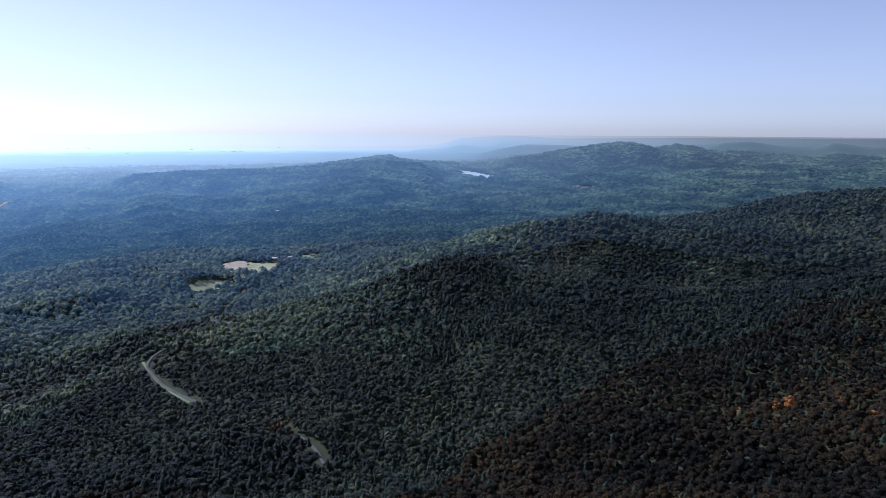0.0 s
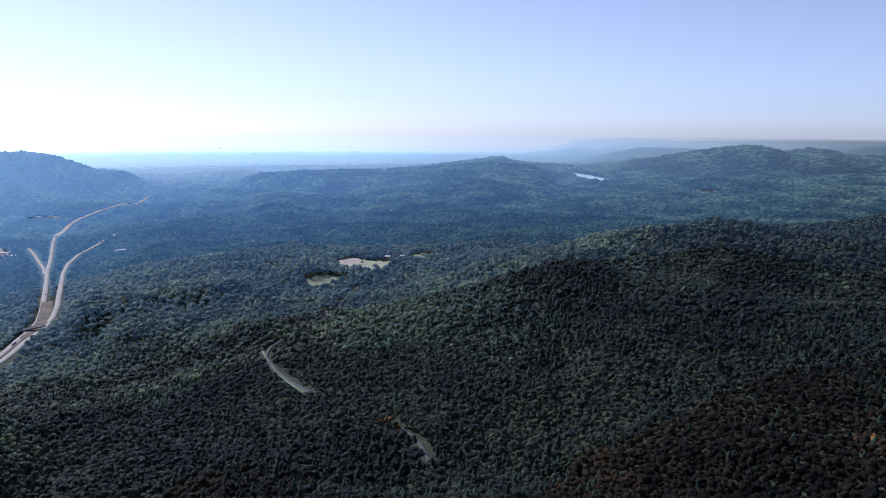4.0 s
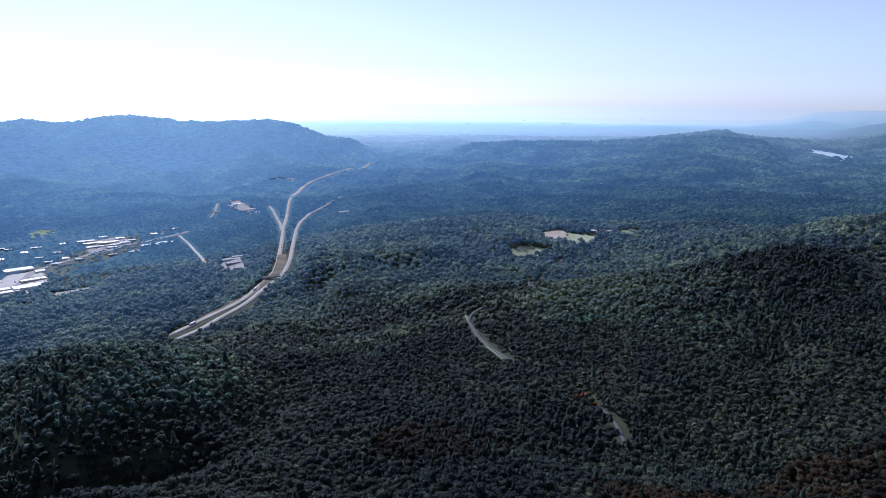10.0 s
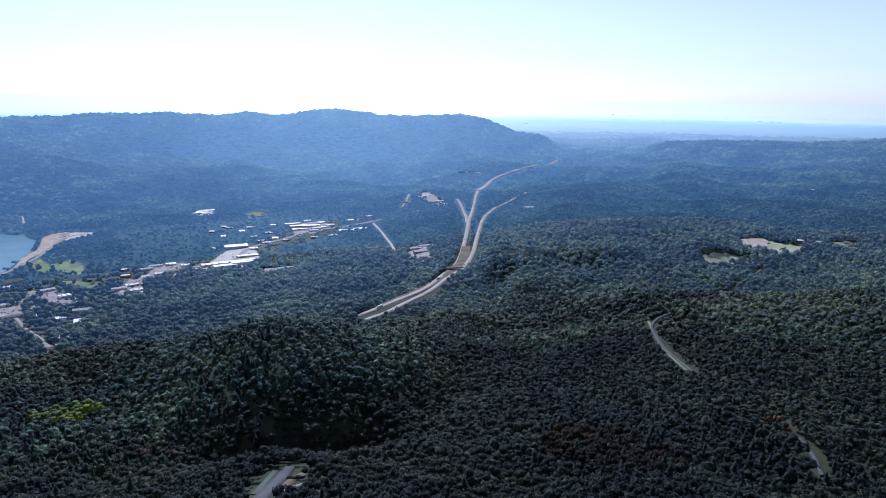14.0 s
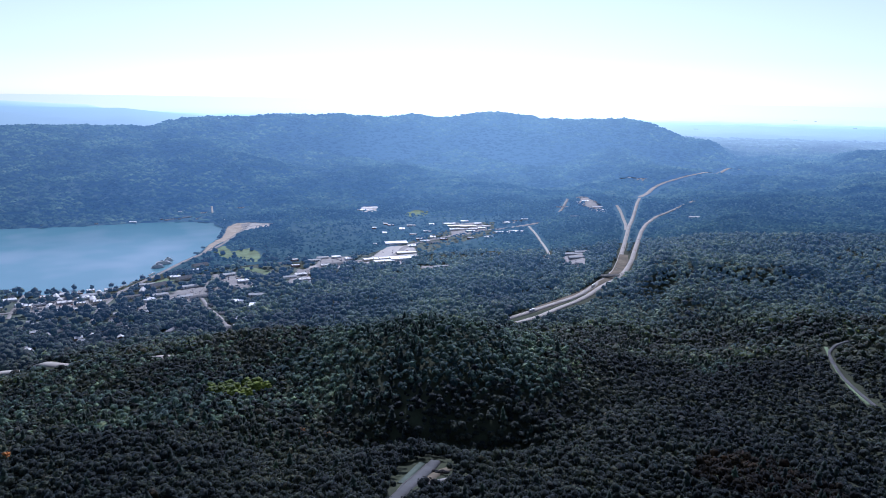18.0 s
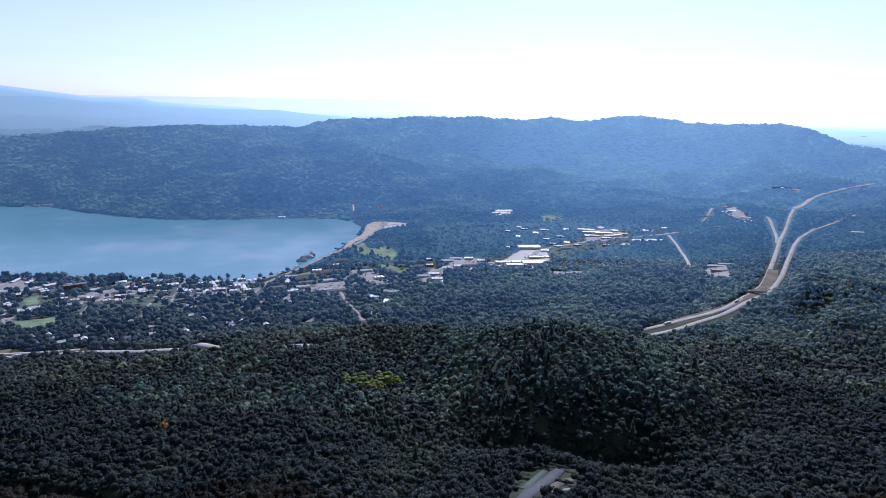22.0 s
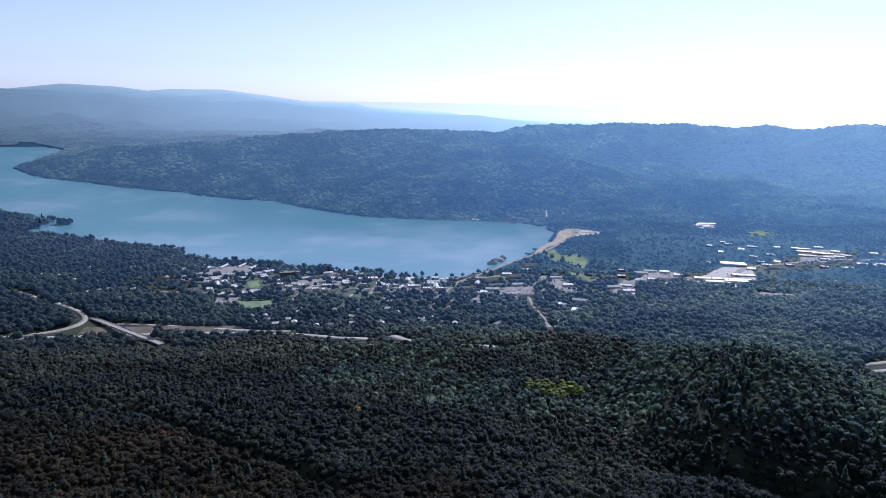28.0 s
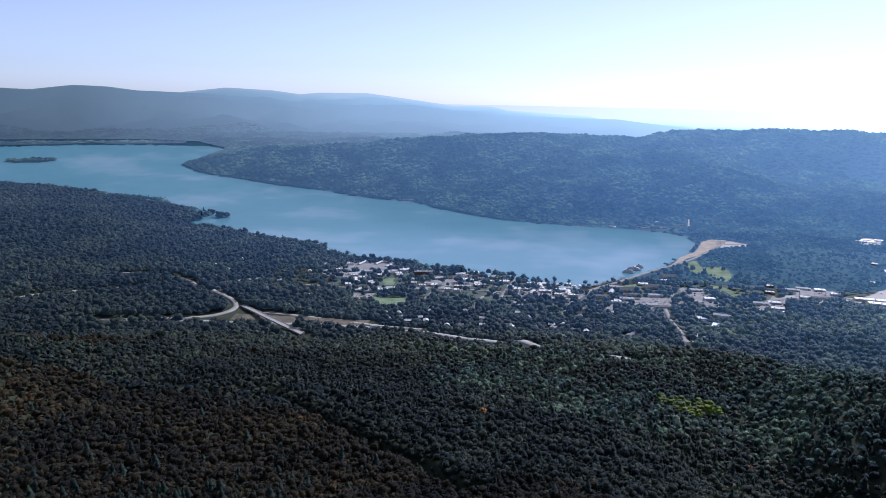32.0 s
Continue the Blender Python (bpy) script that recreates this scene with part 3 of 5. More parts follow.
# ---- woods ----
def lump(core, tufts, seed, spread=0.55):
    """A broadleaf crown without its underside: a rough dome with tufts of leaves standing out of it. Unit radius."""
    bm = bmesh.new()
    rng = random.Random(seed)
    if core:
        bmesh.ops.create_icosphere(bm, subdivisions=1, radius=0.98)
        bmesh.ops.delete(bm, geom=[v for v in bm.verts if v.co.z < -0.7], context="VERTS")
        for v in bm.verts:
            v.co *= rng.uniform(0.75, 1.15)
            v.co.z *= 0.85
    else:
        tip = bm.verts.new((rng.uniform(-0.2, 0.2), rng.uniform(-0.2, 0.2), 0.75))
        ring = [bm.verts.new((rng.uniform(0.75, 1.1) * math.cos(1.2566 * j), rng.uniform(0.75, 1.1) * math.sin(1.2566 * j), rng.uniform(-0.5, -0.1))) for j in range(5)]
        for j in range(5):
            bm.faces.new((tip, ring[j], ring[(j + 1) % 5]))
    for i in range(tufts):
        t, u = 2.4 * i + rng.uniform(-0.4, 0.4), (i + 0.5) / tufts
        z = 1 - 1.15 * u
        n = Vector((math.cos(t) * math.sqrt(max(0, 1 - z * z)), math.sin(t) * math.sqrt(max(0, 1 - z * z)), z))
        c = n * rng.uniform(0.78, 1.12)
        c.z *= 0.85
        n = (n + Vector((rng.uniform(-1, 1), rng.uniform(-1, 1), rng.uniform(-0.4, 1))) * 0.55).normalized()
        e = n.orthogonal().normalized()
        f, w = n.cross(e), rng.uniform(0, 6.28)
        size = spread * rng.uniform(0.7, 1.3)
        bm.faces.new([bm.verts.new(c + size * (e * math.cos(w + k * 2.09) + f * math.sin(w + k * 2.09))) for k in range(3)])
    return arrays(bm)


def clump(caps, seed, body=True, tufts=0):
    """A broadleaf crown of leafy caps bulging out of a rough body, with sprays of leaves standing out of it, without its underside. Unit radius."""
    bm = bmesh.new()
    rng = random.Random(seed)
    if body:
        bmesh.ops.create_icosphere(bm, subdivisions=1, radius=0.9)
        bmesh.ops.delete(bm, geom=[v for v in bm.verts if v.co.z < -0.7], context="VERTS")
        for v in bm.verts:
            v.co *= rng.uniform(0.75, 1.1)
            v.co.z *= 0.85
    for i in range(caps):
        t, u = 2.4 * i + rng.uniform(-0.5, 0.5), (i + 0.4) / caps
        z = 1 - 0.95 * u
        n = Vector((math.cos(t) * math.sqrt(max(0, 1 - z * z)), math.sin(t) * math.sqrt(max(0, 1 - z * z)), z))
        c = n * rng.uniform(0.42, 0.72) if body else n * rng.uniform(0.34, 0.68)
        q = (n + Vector((rng.uniform(-0.4, 0.4), rng.uniform(-0.4, 0.4), 0.5))).to_track_quat("Z", "Y").to_matrix()
        size = rng.uniform(0.4, 0.68) * (1.0 if body else 1.25) * (6 / max(caps, 6)) ** 0.35
        tip = bm.verts.new(c + q @ Vector((0, 0, size * rng.uniform(0.38, 0.62))))
        ring = [bm.verts.new(c + q @ Vector((size * rng.uniform(0.8, 1.15) * math.cos(1.2566 * j), size * rng.uniform(0.8, 1.15) * math.sin(1.2566 * j), size * rng.uniform(-0.32, 0.0)))) for j in range(5)]
        for j in range(5):
            bm.faces.new((tip, ring[j], ring[(j + 1) % 5]))
    for i in range(tufts):
        t, z = 2.4 * i + rng.uniform(-0.5, 0.5), 1 - 1.05 * (i + 0.4) / tufts
        n = Vector((math.cos(t) * math.sqrt(max(0, 1 - z * z)), math.sin(t) * math.sqrt(max(0, 1 - z * z)), z))
        c = n * rng.uniform(0.85, 1.12)
        n = (n + Vector((rng.uniform(-1, 1), rng.uniform(-1, 1), rng.uniform(-0.5, 1))) * 0.8).normalized()
        e = n.orthogonal().normalized()
        f, w, size = n.cross(e), rng.uniform(0, 6.28), rng.uniform(0.14, 0.28)
        bm.faces.new([bm.verts.new(c + size * (e * math.cos(w + k * 2.09) + f * math.sin(w + k * 2.09))) for k in range(3)])
    return arrays(bm)


def spire(rings, sides, seed):
    """A conifer: a ragged cone in whorls."""
    bm = bmesh.new()
    rng = random.Random(seed)
    for i in range(rings):
        top, low, rad = 1.3 - 1.5 * i / rings, 0.95 - 1.55 * (i + 0.8) / rings, 0.25 + 0.75 * (i + 1) / rings
        tip = bm.verts.new((0, 0, top))
        ring = [bm.verts.new((rad * rng.uniform(0.6, 1.2) * math.cos(6.283 * (j + i * 0.5) / sides), rad * rng.uniform(0.6, 1.2) * math.sin(6.283 * (j + i * 0.5) / sides), low + rng.uniform(-0.1, 0.1))) for j in range(sides)]
        for j in range(sides):
            bm.faces.new((tip, ring[j], ring[(j + 1) % sides]))
    return arrays(bm)


def arrays(bm):
    bm.verts.index_update()
    v = np.array([x.co[:] for x in bm.verts])
    f = []
    for x in bm.faces:
        k = [w.index for w in x.verts]
        f += [(k[0], k[i], k[i + 1]) for i in range(1, len(k) - 1)]
    bm.free()
    return v, np.array(f)


def crowns(name, pos, size, tall, shapes, material, label, category="woods", smooth=False):
    """Many crowns as one mesh: each takes one of the shapes, turned and scaled. pos: world places, size: radii."""
    rng = np.random.default_rng(len(pos))
    vs, fs, base = [], [], 0
    pick = rng.integers(0, len(shapes), len(pos))
    for k, (v, f) in enumerate(shapes):
        sel = np.where(pick == k)[0]
        if not len(sel):
            continue
        a = rng.uniform(0, 6.283, len(sel))
        c, s = np.cos(a)[:, None], np.sin(a)[:, None]
        sx = size[sel][:, None]
        x = (v[:, 0] * c - v[:, 1] * s) * sx + pos[sel, 0:1]
        y = (v[:, 0] * s + v[:, 1] * c) * sx + pos[sel, 1:2]
        z = v[:, 2] * tall[sel][:, None] + pos[sel, 2:3]
        vs.append(np.stack([x, y, z], -1).reshape(-1, 3))
        fs.append((f[None] + (base + np.arange(len(sel)) * len(v))[:, None, None]).reshape(-1, 3))
        base += len(sel) * len(v)
    ob = new(name, mesh_of(name, np.concatenate(vs), np.concatenate(fs), material, smooth))
    return tagged(ob, label, category, kind="stuff")


def scatter(az0, az1, r0, r1, step, seed, grow=0.0):
    """Places for trees, at a step in metres that grows with distance by that share past r0."""
    rng = np.random.default_rng(seed)
    A, R = [], []
    r = r0
    while r < r1:
        s = step + grow * (r - r0)
        n = int(np.radians(az1 - az0) * r / s)
        A.append(az0 + (az1 - az0) * (np.arange(n) + rng.uniform(0, 1, n)) / n)
        R.append(r + s * rng.uniform(-0.5, 0.5, n))
        r += s * 0.9
    return np.concatenate(A), np.concatenate(R)


CLEARINGS = []  # outlines over the plan with a margin, and lines with a half width, kept free of trees
LINES = []


def is_wooded(az, r):
    x, y = plan(az, r)
    ok = (land(az, r) > 0.4) & ((r < 4000) | (edge_distance(x, y, POND_XY) > 15))
    for poly, margin in CLEARINGS:
        lo, hi = poly.min(0) - margin, poly.max(0) + margin
        m = (x > lo[0]) & (x < hi[0]) & (y > lo[1]) & (y < hi[1])
        if m.any():
            ok[m] &= edge_distance(x[m], y[m], poly) > margin
    for line, half in LINES:
        for a, c in zip(line[:-1], line[1:]):
            lo, hi = np.minimum(a, c) - half, np.maximum(a, c) + half
            m = np.where((x > lo[0]) & (x < hi[0]) & (y > lo[1]) & (y < hi[1]))[0]
            if len(m):
                w, e = np.stack([x[m], y[m]], -1) - a, c - a
                t = np.clip(w @ e / (e @ e + 1e-9), 0, 1)
                ok[m] &= ((w - t[:, None] * e) ** 2).sum(1) > half * half
    return ok


# ---- roads, fields and lots ----
def trace(points, step=14.0, closed=False):
    """Places on the land (bearing and distance) along a line of bearings and angles."""
    az, el = np.array(points, float).T
    if closed:
        az, el = np.append(az, az[0]), np.append(el, el[0])
    r = spot(az, el)
    x, y = plan(az, r)
    d = np.concatenate([[0], np.cumsum(np.hypot(np.diff(x), np.diff(y)))])
    s = np.linspace(0, d[-1], max(3, int(d[-1] / step)))
    xs, ys = np.interp(s, d, x), np.interp(s, d, y)
    if not closed:
        for _ in range(4):
            xs[1:-1], ys[1:-1] = (xs[:-2] + 2 * xs[1:-1] + xs[2:]) / 4, (ys[:-2] + 2 * ys[1:-1] + ys[2:]) / 4
    return np.stack([xs, ys], -1)


def polar(xy):
    return np.degrees(np.arctan2(-xy[..., 0], xy[..., 1])), np.hypot(xy[..., 0], xy[..., 1])


def strip(name, xy, width, material, label, lift=1.2, clear=9.0, toward=12.0, category="road", grade=6):
    """A road over the land, with crowned surface and edges that reach down into it."""
    t = np.gradient(xy, axis=0)
    t /= np.linalg.norm(t, axis=1, keepdims=True) + 1e-9
    n = np.stack([-t[:, 1], t[:, 0]], -1)
    zs = np.max([land(*polar(xy + n * k * min(width, 12) / 2)) for k in (-1, 0, 1)], 0)
    for _ in range(grade):
        zs[1:-1] = np.maximum(zs[1:-1], (zs[:-2] + zs[2:]) / 2)
    rows = []
    for k, dz in ((-0.56, -2 if width < 15 else -0.5), (-0.5, 0), (0, 0.12), (0.5, 0), (0.56, -2 if width < 15 else -0.5)):
        rows.append(place(*polar(xy + n * k * width), zs + lift + dz))
    v = np.stack(rows, 1)
    m, c = v.shape[:2]
    q = (np.arange(m - 1)[:, None] * c + np.arange(c - 1)).ravel()
    ob = new(name, mesh_of(name, v, np.stack([q, q + 1, q + c + 1, q + c], -1), material, True))
    if clear:
        a, r = polar(xy)
        LINES.append((np.stack(plan(a, r - toward), -1), width / 2 + clear))
        LINES.append((xy, width / 2 + 5))
    return tagged(ob, label, category, kind="structure")


def patch(name, points, material, label, category, lift=0.7, clear=2.5, step=12.0, front=22.0):
    """A field, lawn or lot: a sheet of small quads over the land inside an outline."""
    xy = trace(points, 10.0, True)[:-1]
    lo, hi = xy.min(0), xy.max(0)
    gx, gy = np.meshgrid(np.arange(lo[0] - step, hi[0] + step, step / 2), np.arange(lo[1] - step, hi[1] + step, step / 2), indexing="ij")
    pa, pr = polar(xy)
    nearer = np.stack(plan(pa, pr - front), -1)  # outline shifted towards the camera, so the patch shows past the trees in front
    inside = np.minimum(edge_distance(gx, gy, xy), edge_distance(gx, gy, nearer)) < soft_noise(gx, gy, 30, 5) * 4
    cell = inside[:-1, :-1] & inside[1:, :-1] & inside[1:, 1:] & inside[:-1, 1:]
    k = gx.shape[1]
    i, j = np.where(cell)
    q = i * k + j
    g = np.stack([gx, gy], -1)
    a, r = polar(g)
    v = place(a, r, land(a, r) + lift).reshape(-1, 3)
    f = np.stack([q, q + k, q + k + 1, q + 1], -1)
    used, f = np.unique(f, return_inverse=True)
    ob = new(name, mesh_of(name, v[used], f.reshape(-1, 4), material, True))
    CLEARINGS.append((nearer, clear))
    CLEARINGS.append((xy, clear))
    return tagged(ob, label, category, kind="structure")


def sighted(points, z):
    """Bearings and angles of points given by bearing and distance at a height."""
    return [(a, -math.degrees(math.atan((HC - z) / r))) for a, r in points]


HWY_EAST = sighted([(38.2, 2792), (38.5, 2418), (38.9, 2097), (39.1, 1876), (39.4, 1673), (39.8, 1555), (40.5, 1490), (41.5, 1405), (42.7, 1331), (44.5, 1274), (46.2, 1222), (47.0, 1201), (48.4, 1168)], 100)
HWY_WEST = sighted([(34.1, 2800), (35.3, 2570), (36.8, 2372), (37.5, 2225), (37.9, 2060), (38.2, 1846), (38.4, 1694), (38.9, 1565), (39.6, 1489), (40.5, 1437), (41.5, 1358), (42.4, 1309), (44.5, 1234), (45.5, 1195), (47.6, 1150)], 100)
HWY_FAR = [(38.2, -7.7), (37.2, -6.9), (35.6, -6.2), (33.5, -5.55), (32.0, -5.2), (31.0, -4.95)]
strip("road", trace(HWY_EAST), 10.5, M_HIGHWAY, "grey two-lane carriageway of the divided highway", clear=9, toward=20)
strip("road", trace(HWY_WEST), 10.5, M_HIGHWAY, "grey two-lane carriageway of the divided highway, curving south", clear=9, toward=20)
mid = [(39.0, -12.3), (39.1, -12.8), (39.4, -13.6), (40.1, -14.4), (41.5, -15.2), (42.6, -15.85), (44.5, -16.6), (46, -17.2)]
strip("verge", trace(mid), 24, M_DRYGRASS, "dry brown grass between the carriageways", lift=0.3, clear=4, category="grass verge")
strip("road", trace(sighted([(39.9, 2560), (39.7, 2492), (39.4, 2331), (39.1, 2189), (39.05, 2080)], 100)), 9, M_HIGHWAY, "highway exit ramp", clear=12)
strip("road", trace(HWY_FAR, 30), 16, M_HIGHWAY, "pale far stretch of the highway among woods", clear=24, toward=20)
HWY_NORTH = sighted([(76, 1145), (81.1, 1160), (83.9, 1167), (86.8, 1180), (89.2, 1191), (93.6, 1224), (96.9, 1245), (100.0, 1264), (103.2, 1282), (106.1, 1297), (109.5, 1323), (112.8, 1358), (116.0, 1389), (119, 1420)], 60)
strip("road", trace(HWY_NORTH), 13, M_HIGHWAY, "grey carriageway of the divided highway below the slope", clear=11, toward=12)
strip("road", trace(sighted([(93.4, 1240), (97.1, 1262), (100.0, 1290), (103.0, 1330), (106.5, 1372)], 60)), 9, M_HIGHWAY, "highway ramp beside the carriageway", clear=9)
strip("verge", trace(sighted([(98, 1275), (101, 1290), (104, 1312), (107, 1335), (109, 1355)], 60)), 44, M_DRYGRASS, "dry brown grass of the interchange", lift=0.4, clear=2, category="grass verge")
strip("road", trace(sighted([(116.0, 1394), (113.6, 1377), (111.2, 1367), (109.5, 1382), (108.6, 1413), (108.6, 1446), (109.1, 1493), (110.4, 1561), (112.0, 1659), (112.9, 1702), (114.1, 1741), (117, 1790)], 60)), 10, M_HIGHWAY,
      "curving loop ramp of the interchange", lift=1.5, clear=12)
strip("road", trace(sighted([(110.0, 1620), (108.2, 1640), (106.5, 1650)], 60)), 9, M_HIGHWAY, "side road near the interchange", clear=10)
strip("road", trace(sighted([(126, 1640), (122, 1660), (118.5, 1650), (116, 1640), (112.5, 1670)], 60)), 9, M_HIGHWAY, "road through the woods by the interchange", clear=10)
strip("road", trace([(18.5, -15.1), (18.7, -14.5)], 6), 6, M_ASPHALT, "short stretch of mountain road in the woods", clear=3, toward=5)
strip("road", trace([(22.5, -16.8), (23.3, -17.2), (23.7, -17.8), (23.2, -18.6), (22.5, -19.4), (21.1, -20.4), (20.2, -20.85)], 6), 3.4, M_ASPHALT, "winding grey mountain road in the woods", clear=2.5, toward=5)
strip("road", trace([(14.8, -23.0), (14.1, -23.3), (12.9, -23.55)], 6), 3.4, M_ASPHALT, "short stretch of mountain road in the woods", clear=2.5, toward=5)
strip("road", trace([(12.3, -24.07), (11.3, -24.73), (10.6, -25.52), (10.1, -26.41)], 6), 2.8, M_ASPHALT, "winding grey mountain road with a grassy edge", clear=3.5, toward=6)
strip("verge", trace([(23.9, -17.4), (23.0, -18.9), (21.6, -20.2), (20.6, -20.8)], 9), 4, M_GRASS, "grassy shoulder of the mountain road", lift=0.3, clear=1, category="grass verge")
strip("road", trace([(57.9, -32.4), (57.0, -31.5), (55.9, -30.7), (54.9, -30.0), (54.2, -29.3)], 8), 6.2, M_ASPHALT, "smooth mountain road entering a shaded cut", clear=3, toward=3)
strip("verge", trace([(57.3, -30.9), (56.3, -30.1), (55.4, -29.4)], 6), 4, M_YARD, "grassy edge of the mountain road", lift=0.4, clear=1, category="grass verge")
strip("verge", trace([(55.2, -30.9), (54.2, -30.1), (53.0, -29.8)], 6), 5, M_DRYGRASS, "rough grass beside the mountain road", lift=0.4, clear=1, category="grass verge")
strip("road", trace([(50.6, -30.75), (52.0, -30.55), (53.4, -30.5), (54.8, -31.0)], 8), 2.6, M_LOT, "pale gravel lane joining the mountain road", lift=1.0, clear=5)
strip("road", trace([(80.5, -15.4), (79.3, -14.85), (77.8, -14.3), (76.6, -13.85), (74.7, -13.0), (73.5, -12.58), (71.8, -11.86), (70.6, -11.1), (69.7, -10.5), (68.3, -10.4)]), 10, M_LOT, "lakeside road along the shore and beach", clear=9)
strip("road", trace([(104, -14.9), (99.3, -15.28), (95.5, -15.22), (92.0, -15.37), (88.5, -15.4), (84.5, -15.65), (80.5, -15.8), (78, -15.9), (75.5, -15.55)]), 11, M_LOT, "main street through the lakeside village", clear=5)
for line, w in (([(92.0, -15.37), (90.8, -14.71), (89.6, -14.14)], 9), ([(86.8, -15.9), (86.2, -15.06), (85.6, -14.4)], 8), ([(81.6, -17.2), (80.7, -15.85), (79.3, -14.84)], 9), ([(90.3, -17.6), (89.0, -17.0), (88.3, -15.9)], 7),
                ([(93.4, -16.4), (92.5, -15.6)], 7), ([(72.6, -14.6), (73.6, -15.56), (73.0, -16.67), (72.0, -17.59), (71.2, -19.1)], 8), ([(77.8, -16.6), (77.2, -15.4)], 7)):
    strip("road", trace(line), w, M_LOT, "village side street between trees", clear=4, toward=6)
strip("road", trace([(66.5, -15.2), (65.8, -14.2), (64.3, -13.9), (62.4, -13.7), (61.3, -13.42), (60.0, -13.44), (57.9, -13.1), (56.9, -12.25), (55.4, -11.87), (53.1, -11.38), (51.5, -11.0), (49, -10.7), (46, -10.1)]), 16, M_LOT,
      "wide commercial road lined with stores", clear=8)
strip("road", trace([(46.8, -10.43), (46.1, -11.15), (45.3, -12.17), (44.9, -12.85)]), 7, M_CONCRETE, "straight pale access track", clear=9)
strip("road", trace([(43.8, -8.1), (44.0, -8.6), (44.4, -9.2)]), 9, M_LOT, "pale road between motels", clear=10)
strip("road", trace([(72.3, -8.85), (72.25, -9.4)]), 7, M_CONCRETE, "pale road up from the far shore", clear=10)
strip("road", trace([(18.4, -14.9), (17.6, -14.0), (16.0, -12.6)]), 6, M_ASPHALT, "country road in the woods", clear=4)
# fields, lawns and lots
patch("field", [(17.9, -10.48), (16.9, -10.3), (16.1, -10.27), (15.6, -10.5), (15.9, -10.95), (17.3, -11.04)], M_SAND, "bare sandy field edged by woods", "field")
patch("field", [(15.6, -10.42), (13.3, -10.6), (13.9, -11.1), (14.9, -11.25), (16.0, -11.0)], M_HAY, "pale green meadow beside a sandy field", "field")
patch("field", [(20.9, -12.1), (18.6, -11.6), (16.2, -11.85), (17.5, -12.1), (19.0, -12.3)], M_HAY, "narrow pale meadow in the woods", "field", clear=1)
patch("field", [(11.6, -10.05), (10.2, -10.0), (10.2, -10.25), (11.5, -10.3)], M_GRASS, "small green clearing in the woods", "field")
patch("field", [(-10.2, -4.45), (-12.4, -4.38), (-12.2, -4.66), (-10.4, -4.68)], M_LOT, "pale clearing on the far hillside", "field", front=40)
patch("field", [(57.1, -9.60), (56.2, -9.26), (55.0, -9.40), (55.2, -9.67), (56.6, -9.81)], M_GRASS, "pale green sports field in the far woods", "field", front=20)
patch("lawn", [(97.6, -16.05), (94.6, -16.1), (94.8, -16.74), (96.1, -16.85), (97.4, -16.5)], M_GRASS, "bright green ball field in the village", "lawn")
patch("parking_lot", [(99.3, -15.74), (97.2, -15.73), (98.2, -16.44), (99.2, -16.31)], M_LOT, "grey parking lot beside the ball field", "parking lot")
patch("lawn", [(96.9, -14.55), (95.6, -14.5), (95.7, -15.05), (96.7, -14.95)], M_GRASS, "small green in the village", "lawn")
patch("lawn", [(72.5, -12.2), (71.4, -11.85), (70.7, -12.66), (71.5, -12.9)], M_GRASS, "green lakeside park lawn", "lawn")
patch("lawn", [(71.0, -12.4), (69.4, -12.15), (68.6, -12.68), (69.0, -13.3), (70.5, -12.85)], M_GRASS, "green park lawn with paths", "lawn")
patch("lawn", [(70.4, -13.6), (68.7, -13.8), (67.5, -14.24), (68.7, -14.45), (70.3, -14.0)], M_GRASS, "park lawn beside the road", "lawn")
patch("lawn", [(77.2, -14.4), (75.9, -14.1), (75.3, -14.4), (76.6, -14.9)], M_GRASS, "hotel lawn near the shore", "lawn")
patch("beach", [(71.25, -10.43), (70.5, -10.15), (69.3, -10.16), (67.7, -10.3), (68.5, -10.67), (70.2, -10.80), (70.8, -11.29), (72.0, -11.8), (73.4, -12.55), (72.75, -11.75), (71.65, -11.25)], M_SAND, "sandy public beach at the head of the lake", "beach", lift=0.5, front=4)
patch("parking_lot", [(70.2, -10.22), (68.0, -10.25), (68.5, -10.6), (70.1, -10.75)], M_LOT, "parking lot behind the beach", "parking lot", lift=1.0)
patch("parking_lot", [(72.6, -14.00), (70.4, -14.38), (69.6, -14.96), (70.8, -15.0), (72.4, -14.6)], M_LOT, "hotel parking lot", "parking lot")
patch("parking_lot", [(71.95, -18.0), (71.3, -17.9), (71.1, -18.93), (71.7, -19.1)], M_LOT, "small parking lot among trees", "parking lot")
patch("parking_lot", [(65.9, -13.9), (64.8, -14.2), (64.8, -15.25), (65.9, -14.95)], M_LOT, "parking lot of roadside stores", "parking lot")
patch("parking_lot", [(75.0, -15.15), (73.0, -15.05), (73.3, -15.5), (74.9, -15.75)], M_LOT, "hotel parking lot with trees round it", "parking lot")
patch("parking_lot", [(83.8, -15.2), (82.5, -15.25), (82.3, -15.75), (83.6, -15.8)], M_LOT, "village parking lot behind the stores", "parking lot")
patch("parking_lot", [(58.6, -12.3), (56.3, -12.1), (55.9, -12.9), (57.0, -13.6), (59.0, -13.75), (61.4, -13.75), (60, -13.2)], M_CONCRETE, "large sunlit parking lot of the outlet stores", "parking lot")
patch("parking_lot", [(53.4, -10.5), (50.8, -10.2), (50.0, -10.7), (51.8, -11.1), (53.2, -11.3)], M_LOT, "parking lot of the roadside plaza", "parking lot")
patch("parking_lot", [(64.4, -13.1), (61.6, -13.0), (61.5, -13.6), (64.4, -13.75)], M_LOT, "parking lot of the roadside motels", "parking lot")
